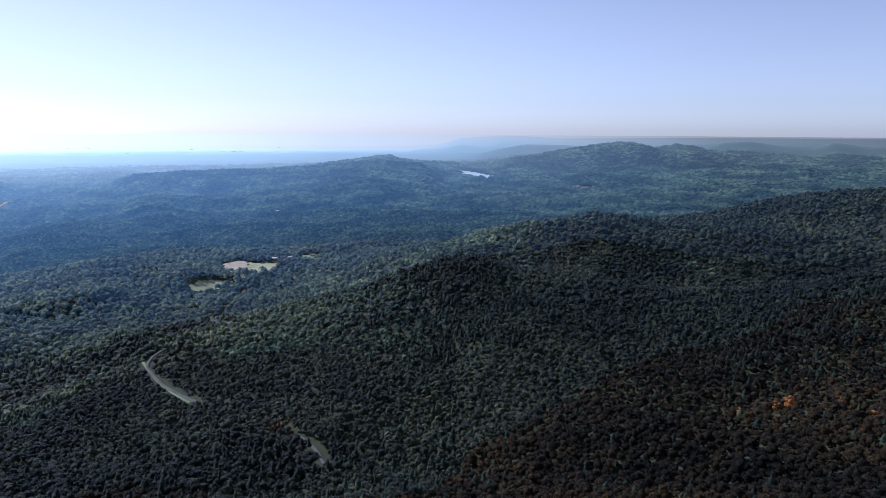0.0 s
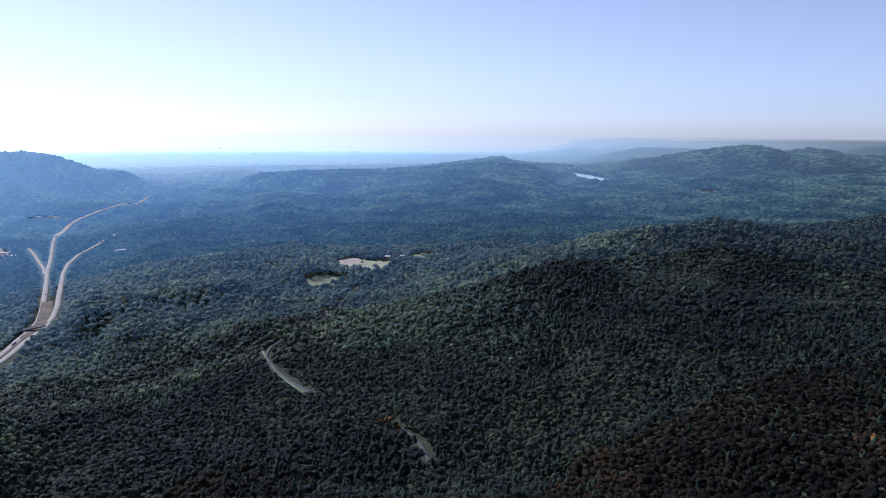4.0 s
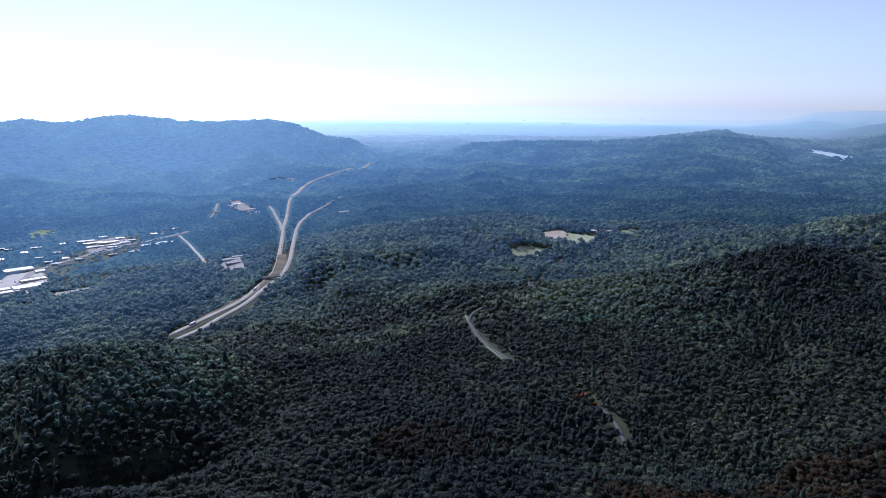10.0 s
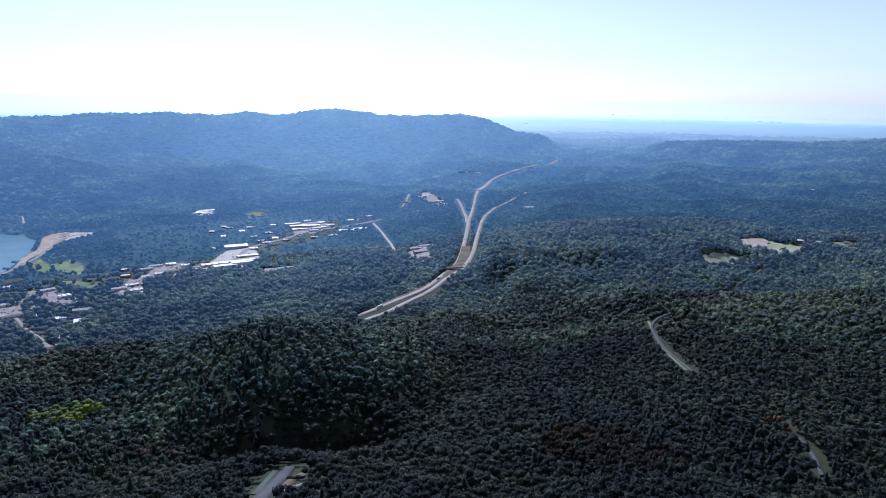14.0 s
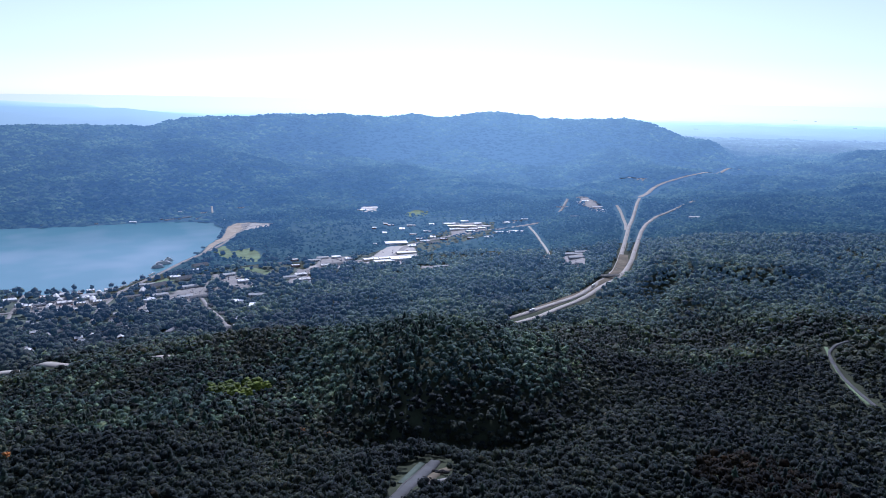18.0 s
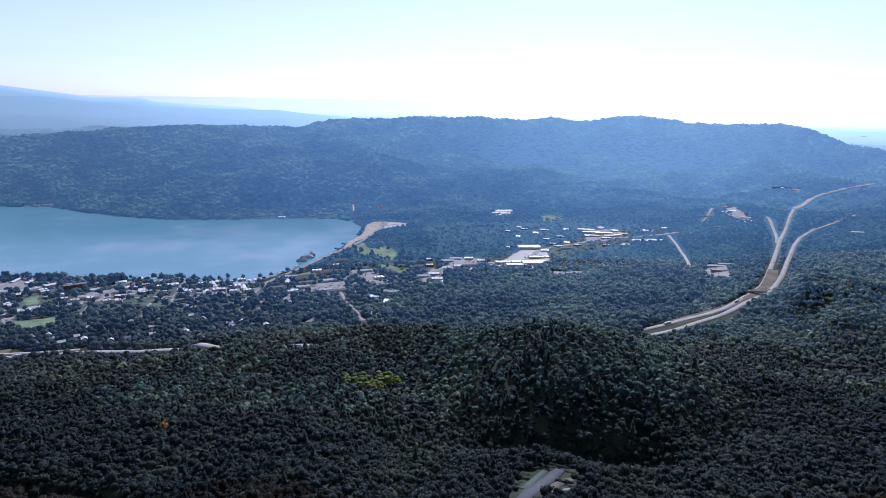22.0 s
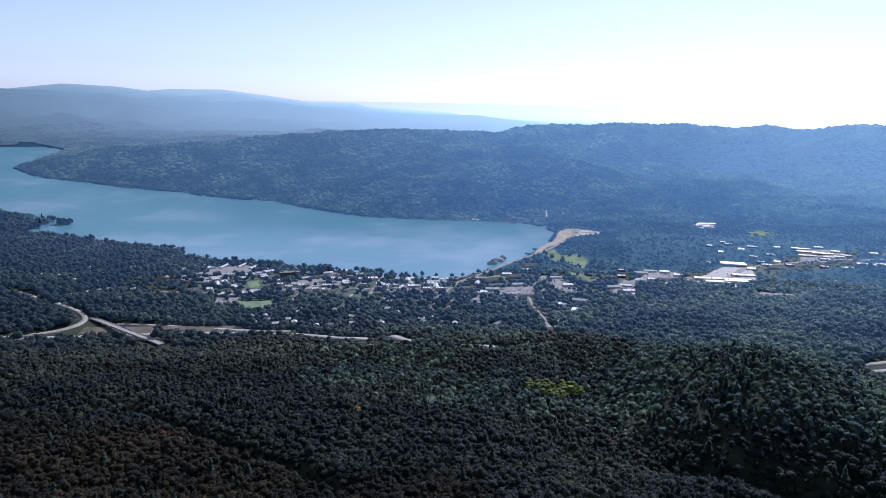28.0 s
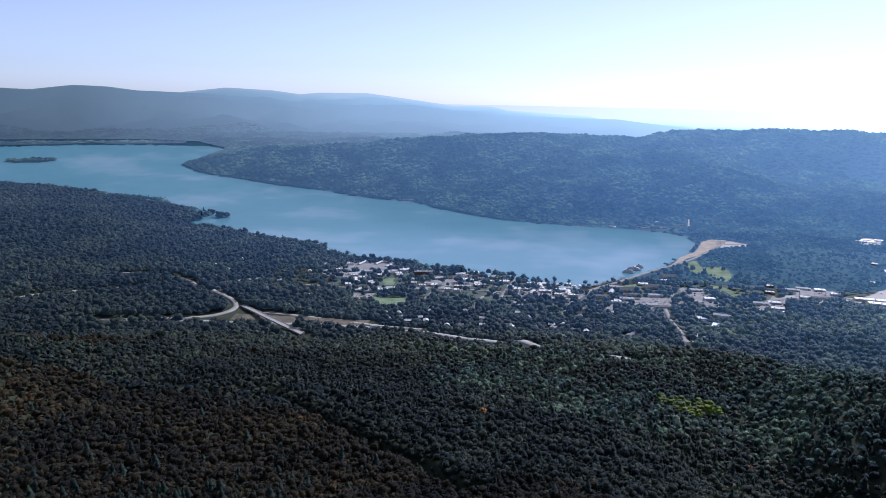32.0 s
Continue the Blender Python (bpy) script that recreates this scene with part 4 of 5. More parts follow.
patch("parking_lot", [(60.6, -9.05), (59.2, -9.0), (59.3, -9.4), (60.6, -9.45)], M_CONCRETE, "parking lot in the far woods", "parking lot", front=20)
patch("parking_lot", [(55.8, -13.8), (53.6, -13.8), (53.5, -14.05), (55.6, -14.15)], M_LOT, "yard of a depot among trees", "parking lot")
patch("dirt_lot", [(46.3, -12.95), (45.3, -12.62), (44.4, -12.8), (45.4, -13.25)], M_SAND, "bare earth lot at the end of a track", "dirt lot", front=0, clear=-8)
patch("dirt_lot", [(44.1, -12.4), (42.0, -12.15), (41.7, -13.5), (42.7, -13.85), (44.0, -13.5)], M_LOT, "works yard with sheds in the woods", "yard", front=0, clear=-8)
patch("dirt_lot", [(43.2, -7.85), (42.2, -7.85), (40.8, -8.6), (40.8, -9.0), (41.8, -9.0), (43.0, -8.5)], M_LOT, "motel yard near the highway", "yard", front=0, clear=-12)
patch("dirt_lot", [(39.9, -6.05), (37.4, -6.25), (38.0, -6.5), (39.9, -6.35)], M_LOT, "pale lots far down the valley", "yard", front=0, clear=-12)
patch("dirt_lot", [(49.2, -10.1), (46.9, -9.85), (47.0, -10.1), (49.0, -10.35)], M_LOT, "pale yard in the woods", "yard", front=0, clear=-8)


# ---- things ----
def part(name, bm, material, parent, label=""):
    me = bpy.data.meshes.new(name)
    bm.to_mesh(me)
    bm.free()
    me.materials.append(material)
    ob = new(name, me)
    ob.parent = parent
    if label:
        ob["label"] = label
    return ob


def share(src, parent, m):
    """Another part on the same mesh."""
    ob = new(src.name.split(".")[0], src.data)
    ob.parent = parent
    ob.matrix_basis = m
    return ob


def box(bm, x0, x1, y0, y1, z0, z1, bevel=0.0):
    v = [bm.verts.new(p) for p in ((x0, y0, z0), (x1, y0, z0), (x1, y1, z0), (x0, y1, z0), (x0, y0, z1), (x1, y0, z1), (x1, y1, z1), (x0, y1, z1))]
    faces = [bm.faces.new([v[i] for i in f]) for f in ((3, 2, 1, 0), (4, 5, 6, 7), (0, 1, 5, 4), (1, 2, 6, 5), (2, 3, 7, 6), (3, 0, 4, 7))]
    if bevel:
        bmesh.ops.bevel(bm, geom=list({e for f in faces for e in f.edges}), offset=bevel, segments=1, affect="EDGES")
    return bm


def boxed(*a, **k):
    return box(bmesh.new(), *a, **k)


def thing(name, label, category, group=""):
    return tagged(new(name), label, category, group)


def windows_on(root, w, d, h, storeys, cols):
    """Rows of framed windows on the two long sides and a pair on each end."""
    first = None
    for s in range(storeys):
        z = 1.6 + s * (h - 0.4) / storeys
        for side in (-1, 1):
            for c in range(cols):
                x = -w / 2 + w * (c + 0.5) / cols
                m = Matrix.Translation((x, side * (d / 2 + 0.03), z)) @ Matrix.Rotation(0 if side < 0 else math.pi, 4, "Z")
                if first is None:
                    bm = boxed(-0.62, 0.62, -0.05, 0.05, -0.8, 0.8)
                    first = part("window", bm, M_PANE, root)
                    first.matrix_basis = m
                else:
                    share(first, root, m)


def gable_house(w, d, h, wall, roof, label, storeys=1, cols=3, chimney=True, porch=True):
    root = thing("house", label, "house", "houses of the village")
    bm = boxed(-w / 2, w / 2, -d / 2, d / 2, -3, h)
    rise = d * 0.24
    for x in (-w / 2, w / 2):  # gable ends
        a, c, t = bm.verts.new((x, -d / 2, h)), bm.verts.new((x, d / 2, h)), bm.verts.new((x, 0, h + rise))
        bm.faces.new((a, c, t) if x > 0 else (c, a, t))
    part("wall", bm, wall, root)
    for side in (-1, 1):
        bm = bmesh.new()
        e = 0.6
        p = [(-w / 2 - e, side * (d / 2 + e), h - e * 0.48), (w / 2 + e, side * (d / 2 + e), h - e * 0.48), (w / 2 + e, 0, h + rise), (-w / 2 - e, 0, h + rise)]
        lo = [bm.verts.new(q) for q in p]
        up = [bm.verts.new((q[0], q[1], q[2] + 0.3)) for q in p]
        bm.faces.new(up if side < 0 else up[::-1])
        bm.faces.new(lo[::-1] if side < 0 else lo)
        for i in range(4):
            bm.faces.new((lo[i], lo[(i + 1) % 4], up[(i + 1) % 4], up[i]))
        bmesh.ops.recalc_face_normals(bm, faces=bm.faces)
        slope = part("roof", bm, roof, root)
    if chimney:
        part("chimney", boxed(w * 0.2, w * 0.2 + 0.9, -0.9, -0.1, h, h + rise + 1.1, bevel=0.05), M_REDWALL, slope, "red brick chimney")
    if porch:
        bm = boxed(-w * 0.3, w * 0.3, -d / 2 - 2.4, -d / 2, 2.5, 2.75)
        for x in (-w * 0.28, 0, w * 0.28):
            box(bm, x - 0.1, x + 0.1, -d / 2 - 2.3, -d / 2 - 2.1, -2, 2.5)
        part("porch", bm, roof, root)
    part("door", boxed(-0.5, 0.5, -d / 2 - 0.08, -d / 2 + 0.02, 0, 2.1), M_BROWNWALL, root)
    windows_on(root, w, d, h, storeys, cols)
    return root


def flat_block(w, d, h, wall, roof, label, storeys=1, cols=5, units=2, name="store"):
    root = thing(name, label, "building", "flat-roofed buildings of the village")
    part("wall", boxed(-w / 2, w / 2, -d / 2, d / 2, -3, h), wall, root)
    deck = part("roof", boxed(-w / 2 + 0.4, w / 2 - 0.4, -d / 2 + 0.4, d / 2 - 0.4, h, h + 0.15), roof, root)
    bm = bmesh.new()
    for x0, x1, y0, y1 in ((-w / 2 - 0.1, w / 2 + 0.1, -d / 2 - 0.1, -d / 2 + 0.3), (-w / 2 - 0.1, w / 2 + 0.1, d / 2 - 0.3, d / 2 + 0.1), (-w / 2 - 0.1, -w / 2 + 0.3, -d / 2 + 0.3, d / 2 - 0.3), (w / 2 - 0.3, w / 2 + 0.1, -d / 2 + 0.3, d / 2 - 0.3)):
        box(bm, x0, x1, y0, y1, h - 0.1, h + 0.6)
    part("parapet", bm, wall, root)
    for i in range(units):
        x = -w / 2 + w * (i + 0.6) / (units + 0.4)
        part("roof_unit", boxed(x - 1.2, x + 1.2, -d * 0.1 - 1, -d * 0.1 + 1, h + 0.15, h + 1.5, bevel=0.12), M_STEEL, deck, "grey rooftop air unit")
    part("canopy", boxed(-w * 0.4, w * 0.4, -d / 2 - 1.6, -d / 2 - 0.12, 3.0, 3.25), M_METALROOF, root)
    part("door", boxed(-0.9, 0.9, -d / 2 - 0.08, -d / 2 + 0.02, 0, 2.2), M_PANE, root)
    windows_on(root, w, d, h, storeys, cols)
    return root


random.seed(7)
HOMES = {
    "white": lambda: gable_house(12, 8.5, 5.6, M_WHITE, M_DARKROOF, "white clapboard house with a dark shingle roof among trees", 2, 2),
    "grey": lambda: gable_house(11, 9, 5.0, M_WHITE, M_METALROOF, "white house with a pale metal roof among trees", 2, 2),
    "cream": lambda: gable_house(14, 9, 3.6, M_CREAM, M_TARROOF, "low cream house with a grey roof", 1, 3),
    "brown": lambda: gable_house(13, 10, 5.2, M_BROWNWALL, M_METALROOF, "brown timber house with a pale metal roof", 2, 2),
    "cabin": lambda: gable_house(9, 7, 3.2, M_REDWALL, M_DARKROOF, "small red cottage with a dark roof", 1, 2, True, False),
    "motel": lambda: gable_house(42, 10, 5.6, M_WHITE, M_TARROOF, "long two-storey white motel with a grey roof", 2, 4, False, False),
    "inn": lambda: gable_house(34, 11, 5.6, M_WHITE, M_METALROOF, "long white motel wing with a pale roof", 2, 3, False, True),
    "lodge": lambda: gable_house(48, 9, 4.2, M_GREYWALL, M_METALROOF, "long low shed with a pale metal roof", 1, 4, False, False),
    "shop": lambda: flat_block(22, 16, 5.5, M_REDWALL, M_METALROOF, "brick storefront with a pale flat roof", 1, 3),
    "whiteshop": lambda: flat_block(26, 18, 6, M_WHITE, M_WHITEROOF, "white commercial building with a bright flat roof", 1, 3),
    "creamshop": lambda: flat_block(18, 14, 7.5, M_CREAM, M_WHITEROOF, "cream two-storey store with a bright flat roof", 2, 3),
    "greyshop": lambda: flat_block(30, 20, 5, M_GREYWALL, M_METALROOF, "grey store with a pale flat roof", 1, 3, 2),
    "hotel": lambda: flat_block(52, 17, 17, M_BROWNWALL, M_TARROOF, "five-storey dark brown lakeside hotel with a flat roof", 5, 12, 3, "hotel"),
    "hall": lambda: gable_house(40, 24, 7, M_CREAM, M_DARKROOF, "broad conference hall with a dark shingle roof", 1, 7, False, True),
    "bigstore": lambda: flat_block(70, 34, 7.5, M_WHITE, M_WHITEROOF, "large outlet store with a bright white flat roof", 1, 6, 4),
    "outlet": lambda: flat_block(58, 20, 6, M_CREAM, M_WHITEROOF, "long outlet row with a sunlit pale roof", 1, 5, 3),
}
MADE = {}
SITES = []


def build(kind, az, el, turn=None, near=8.0):
    """A building of that kind where the line of sight meets the land."""
    r = float(spot(az, el)[0])
    z = float(land(np.array([az]), np.array([r]))[0])
    k = float(drawn_in(r) / r)
    p = place(az, r, max(z, 0.6))
    turn = random.uniform(-35, 35) if turn is None else turn
    m = Matrix.Translation(Vector(p)) @ Matrix.Rotation(radians(az + turn), 4, "Z")
    if kind not in MADE:
        MADE[kind] = HOMES[kind]()
        ob = MADE[kind]
        ob.matrix_basis = m
    else:
        ob = copy_thing(MADE[kind], m)
    ob.scale = (k, k, k * float(T(r, [1700, 2600], [1, 0.45])))
    size = {"motel": 24, "inn": 20, "lodge": 26, "hotel": 30, "hall": 24, "bigstore": 40, "outlet": 32}.get(kind, 13)
    SITES.append((az, r, size))
    return ob


def row(kinds, places, turn=None):
    for i, (a, e) in enumerate(places):
        build(kinds[i % len(kinds)], a, e, turn)


# lakeside village
row(["lodge"], [(98.4, -13.33), (97.0, -13.3), (101.2, -13.65), (96.1, -13.5)], 62)
row(["whiteshop", "creamshop", "greyshop"], [(99.5, -13.4), (95.4, -14.25), (98.0, -15.6), (101.5, -13.4), (91.3, -15.55), (94.9, -13.9), (96.5, -14.1), (100.3, -13.9)], 20)
build("hotel", 93.3, -14.4, 8)
row(["motel", "inn"], [(96.0, -14.2), (92.0, -14.6), (100.2, -13.2), (99.0, -14.2), (90.3, -14.45), (87.5, -14.35)], 12)
row(["whiteshop", "greyshop", "shop", "creamshop"], [(85.8, -15.15), (84.8, -15.22), (84.3, -14.75), (80.9, -15.57), (90.0, -14.65), (83.1, -15.3), (88.4, -14.5), (87.6, -14.8), (86.5, -14.7), (83.2, -14.7), (82.2, -14.75), (81.3, -14.7), (81.8, -15.1), (79.9, -14.7)], 5)
row(["shop", "creamshop", "white", "grey"], [(94.2, -15.0), (93.4, -15.25), (90.6, -15.0), (89.5, -15.2), (88.6, -15.1), (87.3, -15.2), (86.2, -15.6), (85.0, -15.9), (83.6, -15.95), (82.6, -16.0), (92.9, -14.9), (97.6, -14.6), (98.6, -14.9)], 0)
build("motel", 75.8, -18.2, 55)
row(["white", "grey", "cream", "brown", "cabin"], [(88.7, -16.3), (92.6, -17.0), (86.0, -16.75), (84.8, -16.2), (82.4, -16.6), (80.0, -16.9), (82.2, -18.2), (83.6, -17.3), (89.6, -17.2), (90.8, -16.2), (92.8, -16.4), (87.2, -15.75),
     (78.8, -17.9), (77.7, -16.65), (94.0, -15.7), (91.8, -16.0), (90.0, -16.6), (87.7, -17.2), (85.3, -17.2), (81.0, -17.6), (79.6, -17.4), (86.9, -18.0), (91.5, -17.6), (88.2, -17.8), (84.4, -18.0), (80.4, -18.6)])
row(["white", "cream", "grey", "brown"], [(103.0, -15.8), (107.5, -13.1), (106.2, -13.2), (104.5, -13.9), (102.5, -14.2), (101.0, -15.0), (105.2, -14.6), (108.5, -12.9), (110.0, -11.8), (103.8, -12.9)])
# hotels and lots near the head of the lake
row(["hall"], [(74.6, -14.35), (73.4, -13.4), (76.6, -14.75)], 25)
row(["inn", "motel", "whiteshop"], [(74.3, -15.0), (76.2, -15.1), (73.6, -13.75), (74.7, -15.75), (73.6, -15.85), (70.2, -14.8), (71.3, -14.25), (78.5, -15.4), (77.3, -15.75)], 15)
row(["white", "grey", "cream"], [(72.8, -16.55), (70.6, -17.7), (71.6, -18.4), (72.4, -18.2), (70.9, -18.3), (71.9, -17.2), (73.8, -16.9), (75.1, -16.9), (76.6, -16.2), (72.3, -19.0), (70.8, -18.9), (67.6, -14.9)])
row(["greyshop"], [(70.6, -17.75)], 10)
# the commercial road
row(["bigstore"], [(57.75, -12.05)], 10)
row(["outlet", "outlet", "bigstore"], [(59.6, -13.4), (58.3, -13.3), (57.2, -13.35), (56.9, -12.85), (58.7, -13.55)], 14)
row(["whiteshop", "greyshop", "motel", "shop", "inn"], [(56.4, -12.3), (55.4, -11.85), (54.7, -12.0), (53.8, -11.7), (63.8, -13.2), (62.7, -13.15), (63.5, -13.8), (62.6, -13.75), (66.0, -13.75), (66.5, -14.7), (65.2, -15.2), (65.6, -14.5), (67.3, -13.6),
     (66.1, -13.3), (64.5, -13.4), (61.6, -13.3), (65.3, -14.9), (64.2, -14.1), (55.8, -11.7)], 10)
row(["whiteshop", "greyshop", "outlet"], [(53.0, -10.9), (52.5, -10.85), (51.8, -10.6), (51.0, -10.35), (50.3, -10.55), (53.2, -10.4), (52.1, -10.2), (51.4, -10.8), (52.8, -10.6), (50.7, -10.7), (51.6, -11.0)], 12)
row(["whiteshop", "outlet"], [(48.3, -11.05), (47.7, -10.9), (47.1, -9.93), (48.9, -11.05), (54.9, -10.5), (60.0, -9.2), (59.5, -9.15), (60.3, -9.3), (48.7, -10.2)], 12)
row(["lodge"], [(53.9, -13.93), (43.1, -12.52), (42.7, -12.8), (43.9, -12.7), (42.3, -12.3)], 20)
row(["white", "cream"], [(55.1, -17.0), (56.1, -16.9), (65.1, -9.15), (65.4, -9.2), (46.7, -12.45), (43.4, -13.4), (42.7, -13.4), (60.9, -15.9), (58.0, -15.0)])
row(["motel", "whiteshop", "inn"], [(42.7, -7.95), (42.4, -8.2), (42.9, -8.35), (41.6, -8.75), (41.0, -8.9), (41.4, -8.65), (43.2, -9.5), (42.1, -9.6), (34.0, -9.0), (38.3, -6.35), (39.0, -6.25), (39.6, -6.15), (44.2, -8.75)], 15)
# farms and far houses
row(["bigstore", "outlet"], [(17.2, -1.75), (16.4, -1.78), (15.9, -1.76), (26.5, -1.5), (27.8, -1.45), (10.4, -1.3), (31.0, -3.0), (24.0, -1.9), (19.5, -1.6), (13.0, -1.45), (34.5, -2.3)], 0)
row(["white", "brown", "cream"], [(13.0, -10.25), (12.4, -10.3), (14.6, -10.05), (15.1, -9.95), (13.6, -10.35), (12.6, -6.1), (12.0, -6.0), (13.3, -6.5), (11.4, -6.0), (28.6, -10.4), (27.9, -10.6), (10.6, -10.1)])
row(["whiteshop", "white", "motel"], [(74.5, -9.2), (74.7, -9.7), (74.1, -9.6), (73.3, -9.75), (76.0, -9.7), (75.4, -9.75), (78.0, -9.75), (80.5, -9.75), (72.9, -9.3), (71.6, -9.9), (84.0, -9.6), (94.5, -8.2), (95.2, -8.15), (96.0, -8.05), (70.0, -9.0)])
# houses and stores filling the village blocks
random.seed(21)
for count, a0, a1, e0, e1, kinds in ((46, 80, 100.5, -14.0, -15.6, ["shop", "creamshop", "whiteshop", "white", "inn", "grey", "greyshop"]), (44, 78, 97, -15.7, -18.4, ["white", "grey", "cream", "brown", "cabin"]),
                                     (16, 68, 78, -14.0, -17.0, ["white", "inn", "cream", "whiteshop"]), (14, 101, 112, -12.5, -15.5, ["white", "brown", "grey"]), (12, 50, 60, -10.2, -12.2, ["whiteshop", "shop", "greyshop"])):
    tries = 0
    while count and tries < 400:
        tries += 1
        a, e = random.uniform(a0, a1), random.uniform(e0, e1)
        r = float(spot(a, e)[0])
        x, y = plan(a, r)
        xy = np.array([[x, y]])
        if land(np.array([a]), np.array([r]))[0] < 1.5 or any(math.dist((x, y), plan(b, s)) < 15 + w * 0.55 for b, s, w in SITES):
            continue
        if any(edge_distance(xy[:, 0], xy[:, 1], poly)[0] < 6 for poly, _ in CLEARINGS) or any(np.min(np.linalg.norm(line - xy, axis=1)) < half + 5 for line, half in LINES):
            continue
        build(random.choice(kinds), a, e, random.choice((0, 90)) + random.uniform(-8, 8))
        count -= 1
for a, r, s in SITES:
    x, y = plan(a, r - 9)
    t = np.linspace(0, 6.283, 9)[:-1]
    CLEARINGS.append((np.stack([x + s * 0.6 * np.cos(t), y + s * 0.6 * np.sin(t)], -1), s * 0.22 + 3))
# paved ground between the buildings
patch("parking_lot", [(101.95, -13.85), (100.6, -13.1), (98.35, -13.05), (95.84, -13.0), (93.4, -13.3), (94.14, -13.87), (96.55, -14.05), (98.4, -14.3), (101.5, -14.2)], M_LOT, "pale lots and drives between the lakeside motels", "parking lot", lift=0.5, clear=-60)
patch("parking_lot", [(92.84, -14.57), (90.0, -14.35), (87.9, -14.5), (88.0, -14.85), (90.5, -15.1), (92.85, -15.0)], M_LOT, "pale lots between the stores of the main street", "parking lot", lift=0.5, clear=-60)
patch("parking_lot", [(86.45, -15.2), (84.3, -14.7), (81.9, -14.9), (80.5, -15.4), (82.9, -15.8), (85.7, -15.65)], M_LOT, "sunlit lots round the village stores", "parking lot", lift=0.4, clear=-60)
patch("parking_lot", [(76.3, -15.35), (74.5, -14.85), (72.5, -14.5), (71.3, -15.0), (73.5, -15.6), (75.1, -16.2), (76.5, -16.05)], M_LOT, "hotel lots with trees between them", "parking lot", lift=0.4, clear=-60)
patch("parking_lot", [(72.5, -14.2), (70.5, -14.25), (69.3, -14.9), (70.1, -15.4), (71.3, -14.65)], M_LOT, "lots of the plaza by the park", "parking lot", lift=0.5, clear=-60)
patch("parking_lot", [(77.7, -15.4), (77.1, -15.2), (77.5, -16.5), (78.2, -16.35)], M_LOT, "pale drive down to the village inn", "parking lot", lift=0.5, clear=-60)
patch("parking_lot", [(65.3, -13.9), (63.0, -13.25), (60.95, -13.4), (60.25, -13.6), (63.0, -14.0), (65.0, -14.35)], M_CONCRETE, "sunlit lots along the commercial road", "parking lot", lift=0.5, clear=-60)
patch("parking_lot", [(69.5, -10.25), (67.6, -10.3), (68.5, -10.65), (70.0, -10.85)], M_CONCRETE, "pale lots behind the public beach", "parking lot", lift=1.4)
patch("lawn", [(101.8, -13.5), (97, -13.3), (92.5, -14.1), (88, -14.5), (82, -14.7), (79, -15.0), (78, -16.8), (84, -18), (92, -17.4), (100, -15.8)], M_YARD, "worn grass and yards between the village houses", "lawn", lift=0.25, clear=-200)
patch("lawn", [(78, -14.8), (74, -13.9), (70, -13.5), (66, -13.7), (65, -15), (70, -16), (72, -18.5), (77, -17)], M_YARD, "worn grass round the hotels and lots", "lawn", lift=0.25, clear=-200)
patch("lawn", [(66, -13.3), (60, -12.8), (56.5, -11.8), (52, -10.3), (49.5, -10.1), (49.5, -11), (54, -12.2), (57, -13.9), (62, -14.2)], M_YARD, "verges and yards along the commercial road", "lawn", lift=0.25, clear=-200)

# ---- trees that stand apart ----
def lumps(bm, centres, radius, seed, squash=0.85):
    rng = random.Random(seed)
    for c in centres:
        r = radius * rng.uniform(0.75, 1.25)
        made = bmesh.ops.create_icosphere(bm, subdivisions=1, radius=r)["verts"]
        for v in made:
            v.co *= rng.uniform(0.7, 1.2)
            v.co.z *= squash
            v.co += Vector(c)


def trunk_of(height, girth, seed, limbs=5):
    """A tapered trunk with limbs."""
    bm, rng = bmesh.new(), random.Random(seed)

    def limb(a, c, r0, r1):
        a, c = Vector(a), Vector(c)
        q = (c - a).to_track_quat("Z", "Y").to_matrix().to_4x4()
        bmesh.ops.create_cone(bm, segments=6, radius1=r0, radius2=r1, depth=(c - a).length, matrix=Matrix.Translation((a + c) / 2) @ q)

    limb((0, 0, -1), (0, 0, height * 0.75), girth, girth * 0.4)
    for i in range(limbs):
        z, t = height * rng.uniform(0.35, 0.65), 6.283 * i / limbs
        limb((0, 0, z), (math.cos(t) * height * 0.25, math.sin(t) * height * 0.25, z + height * 0.22), girth * 0.4, girth * 0.12)
    return bm


def shade_tree(seed, height, material, label, low=0.2):
    root = tagged(new("tree"), label, "tree", "trees standing apart")
    rng = random.Random(seed)
    part("trunk", trunk_of(height, height * 0.03, seed), M_TRUNK, root)
    bm, cs = bmesh.new(), []
    for i in range(16):
        t, u = 6.283 * rng.random(), rng.random() ** 0.5
        cs.append((math.cos(t) * u * height * 0.30, math.sin(t) * u * height * 0.30, height * (low + (0.86 - low) * rng.random() * (1.15 - u * 0.5))))
    lumps(bm, cs, height * (0.26 - 0.2 * low), seed)
    part("crown", bm, material, root)
    return root


def pine_tree(seed, height, label):
    root = tagged(new("pine_tree"), label, "tree", "pines by the lake")
    rng = random.Random(seed)
    part("trunk", trunk_of(height, height * 0.022, seed, 0), M_TRUNK, root)
    bm = bmesh.new()
    for i in range(9):
        z = height * (0.25 + 0.74 * i / 9)
        r = height * 0.2 * (1 - i / 9.5) + 0.4
        n = 7
        tip = bm.verts.new((rng.uniform(-0.2, 0.2), rng.uniform(-0.2, 0.2), z + height * 0.15))
        ring = [bm.verts.new((math.cos(6.283 * j / n + i) * r * rng.uniform(0.6, 1.15), math.sin(6.283 * j / n + i) * r * rng.uniform(0.6, 1.15), z - height * rng.uniform(0.0, 0.05))) for j in range(n)]
        for j in range(n):
            bm.faces.new((tip, ring[j], ring[(j + 1) % n]))
    part("crown", bm, M_PINE, root)
    return root


TREES = {}


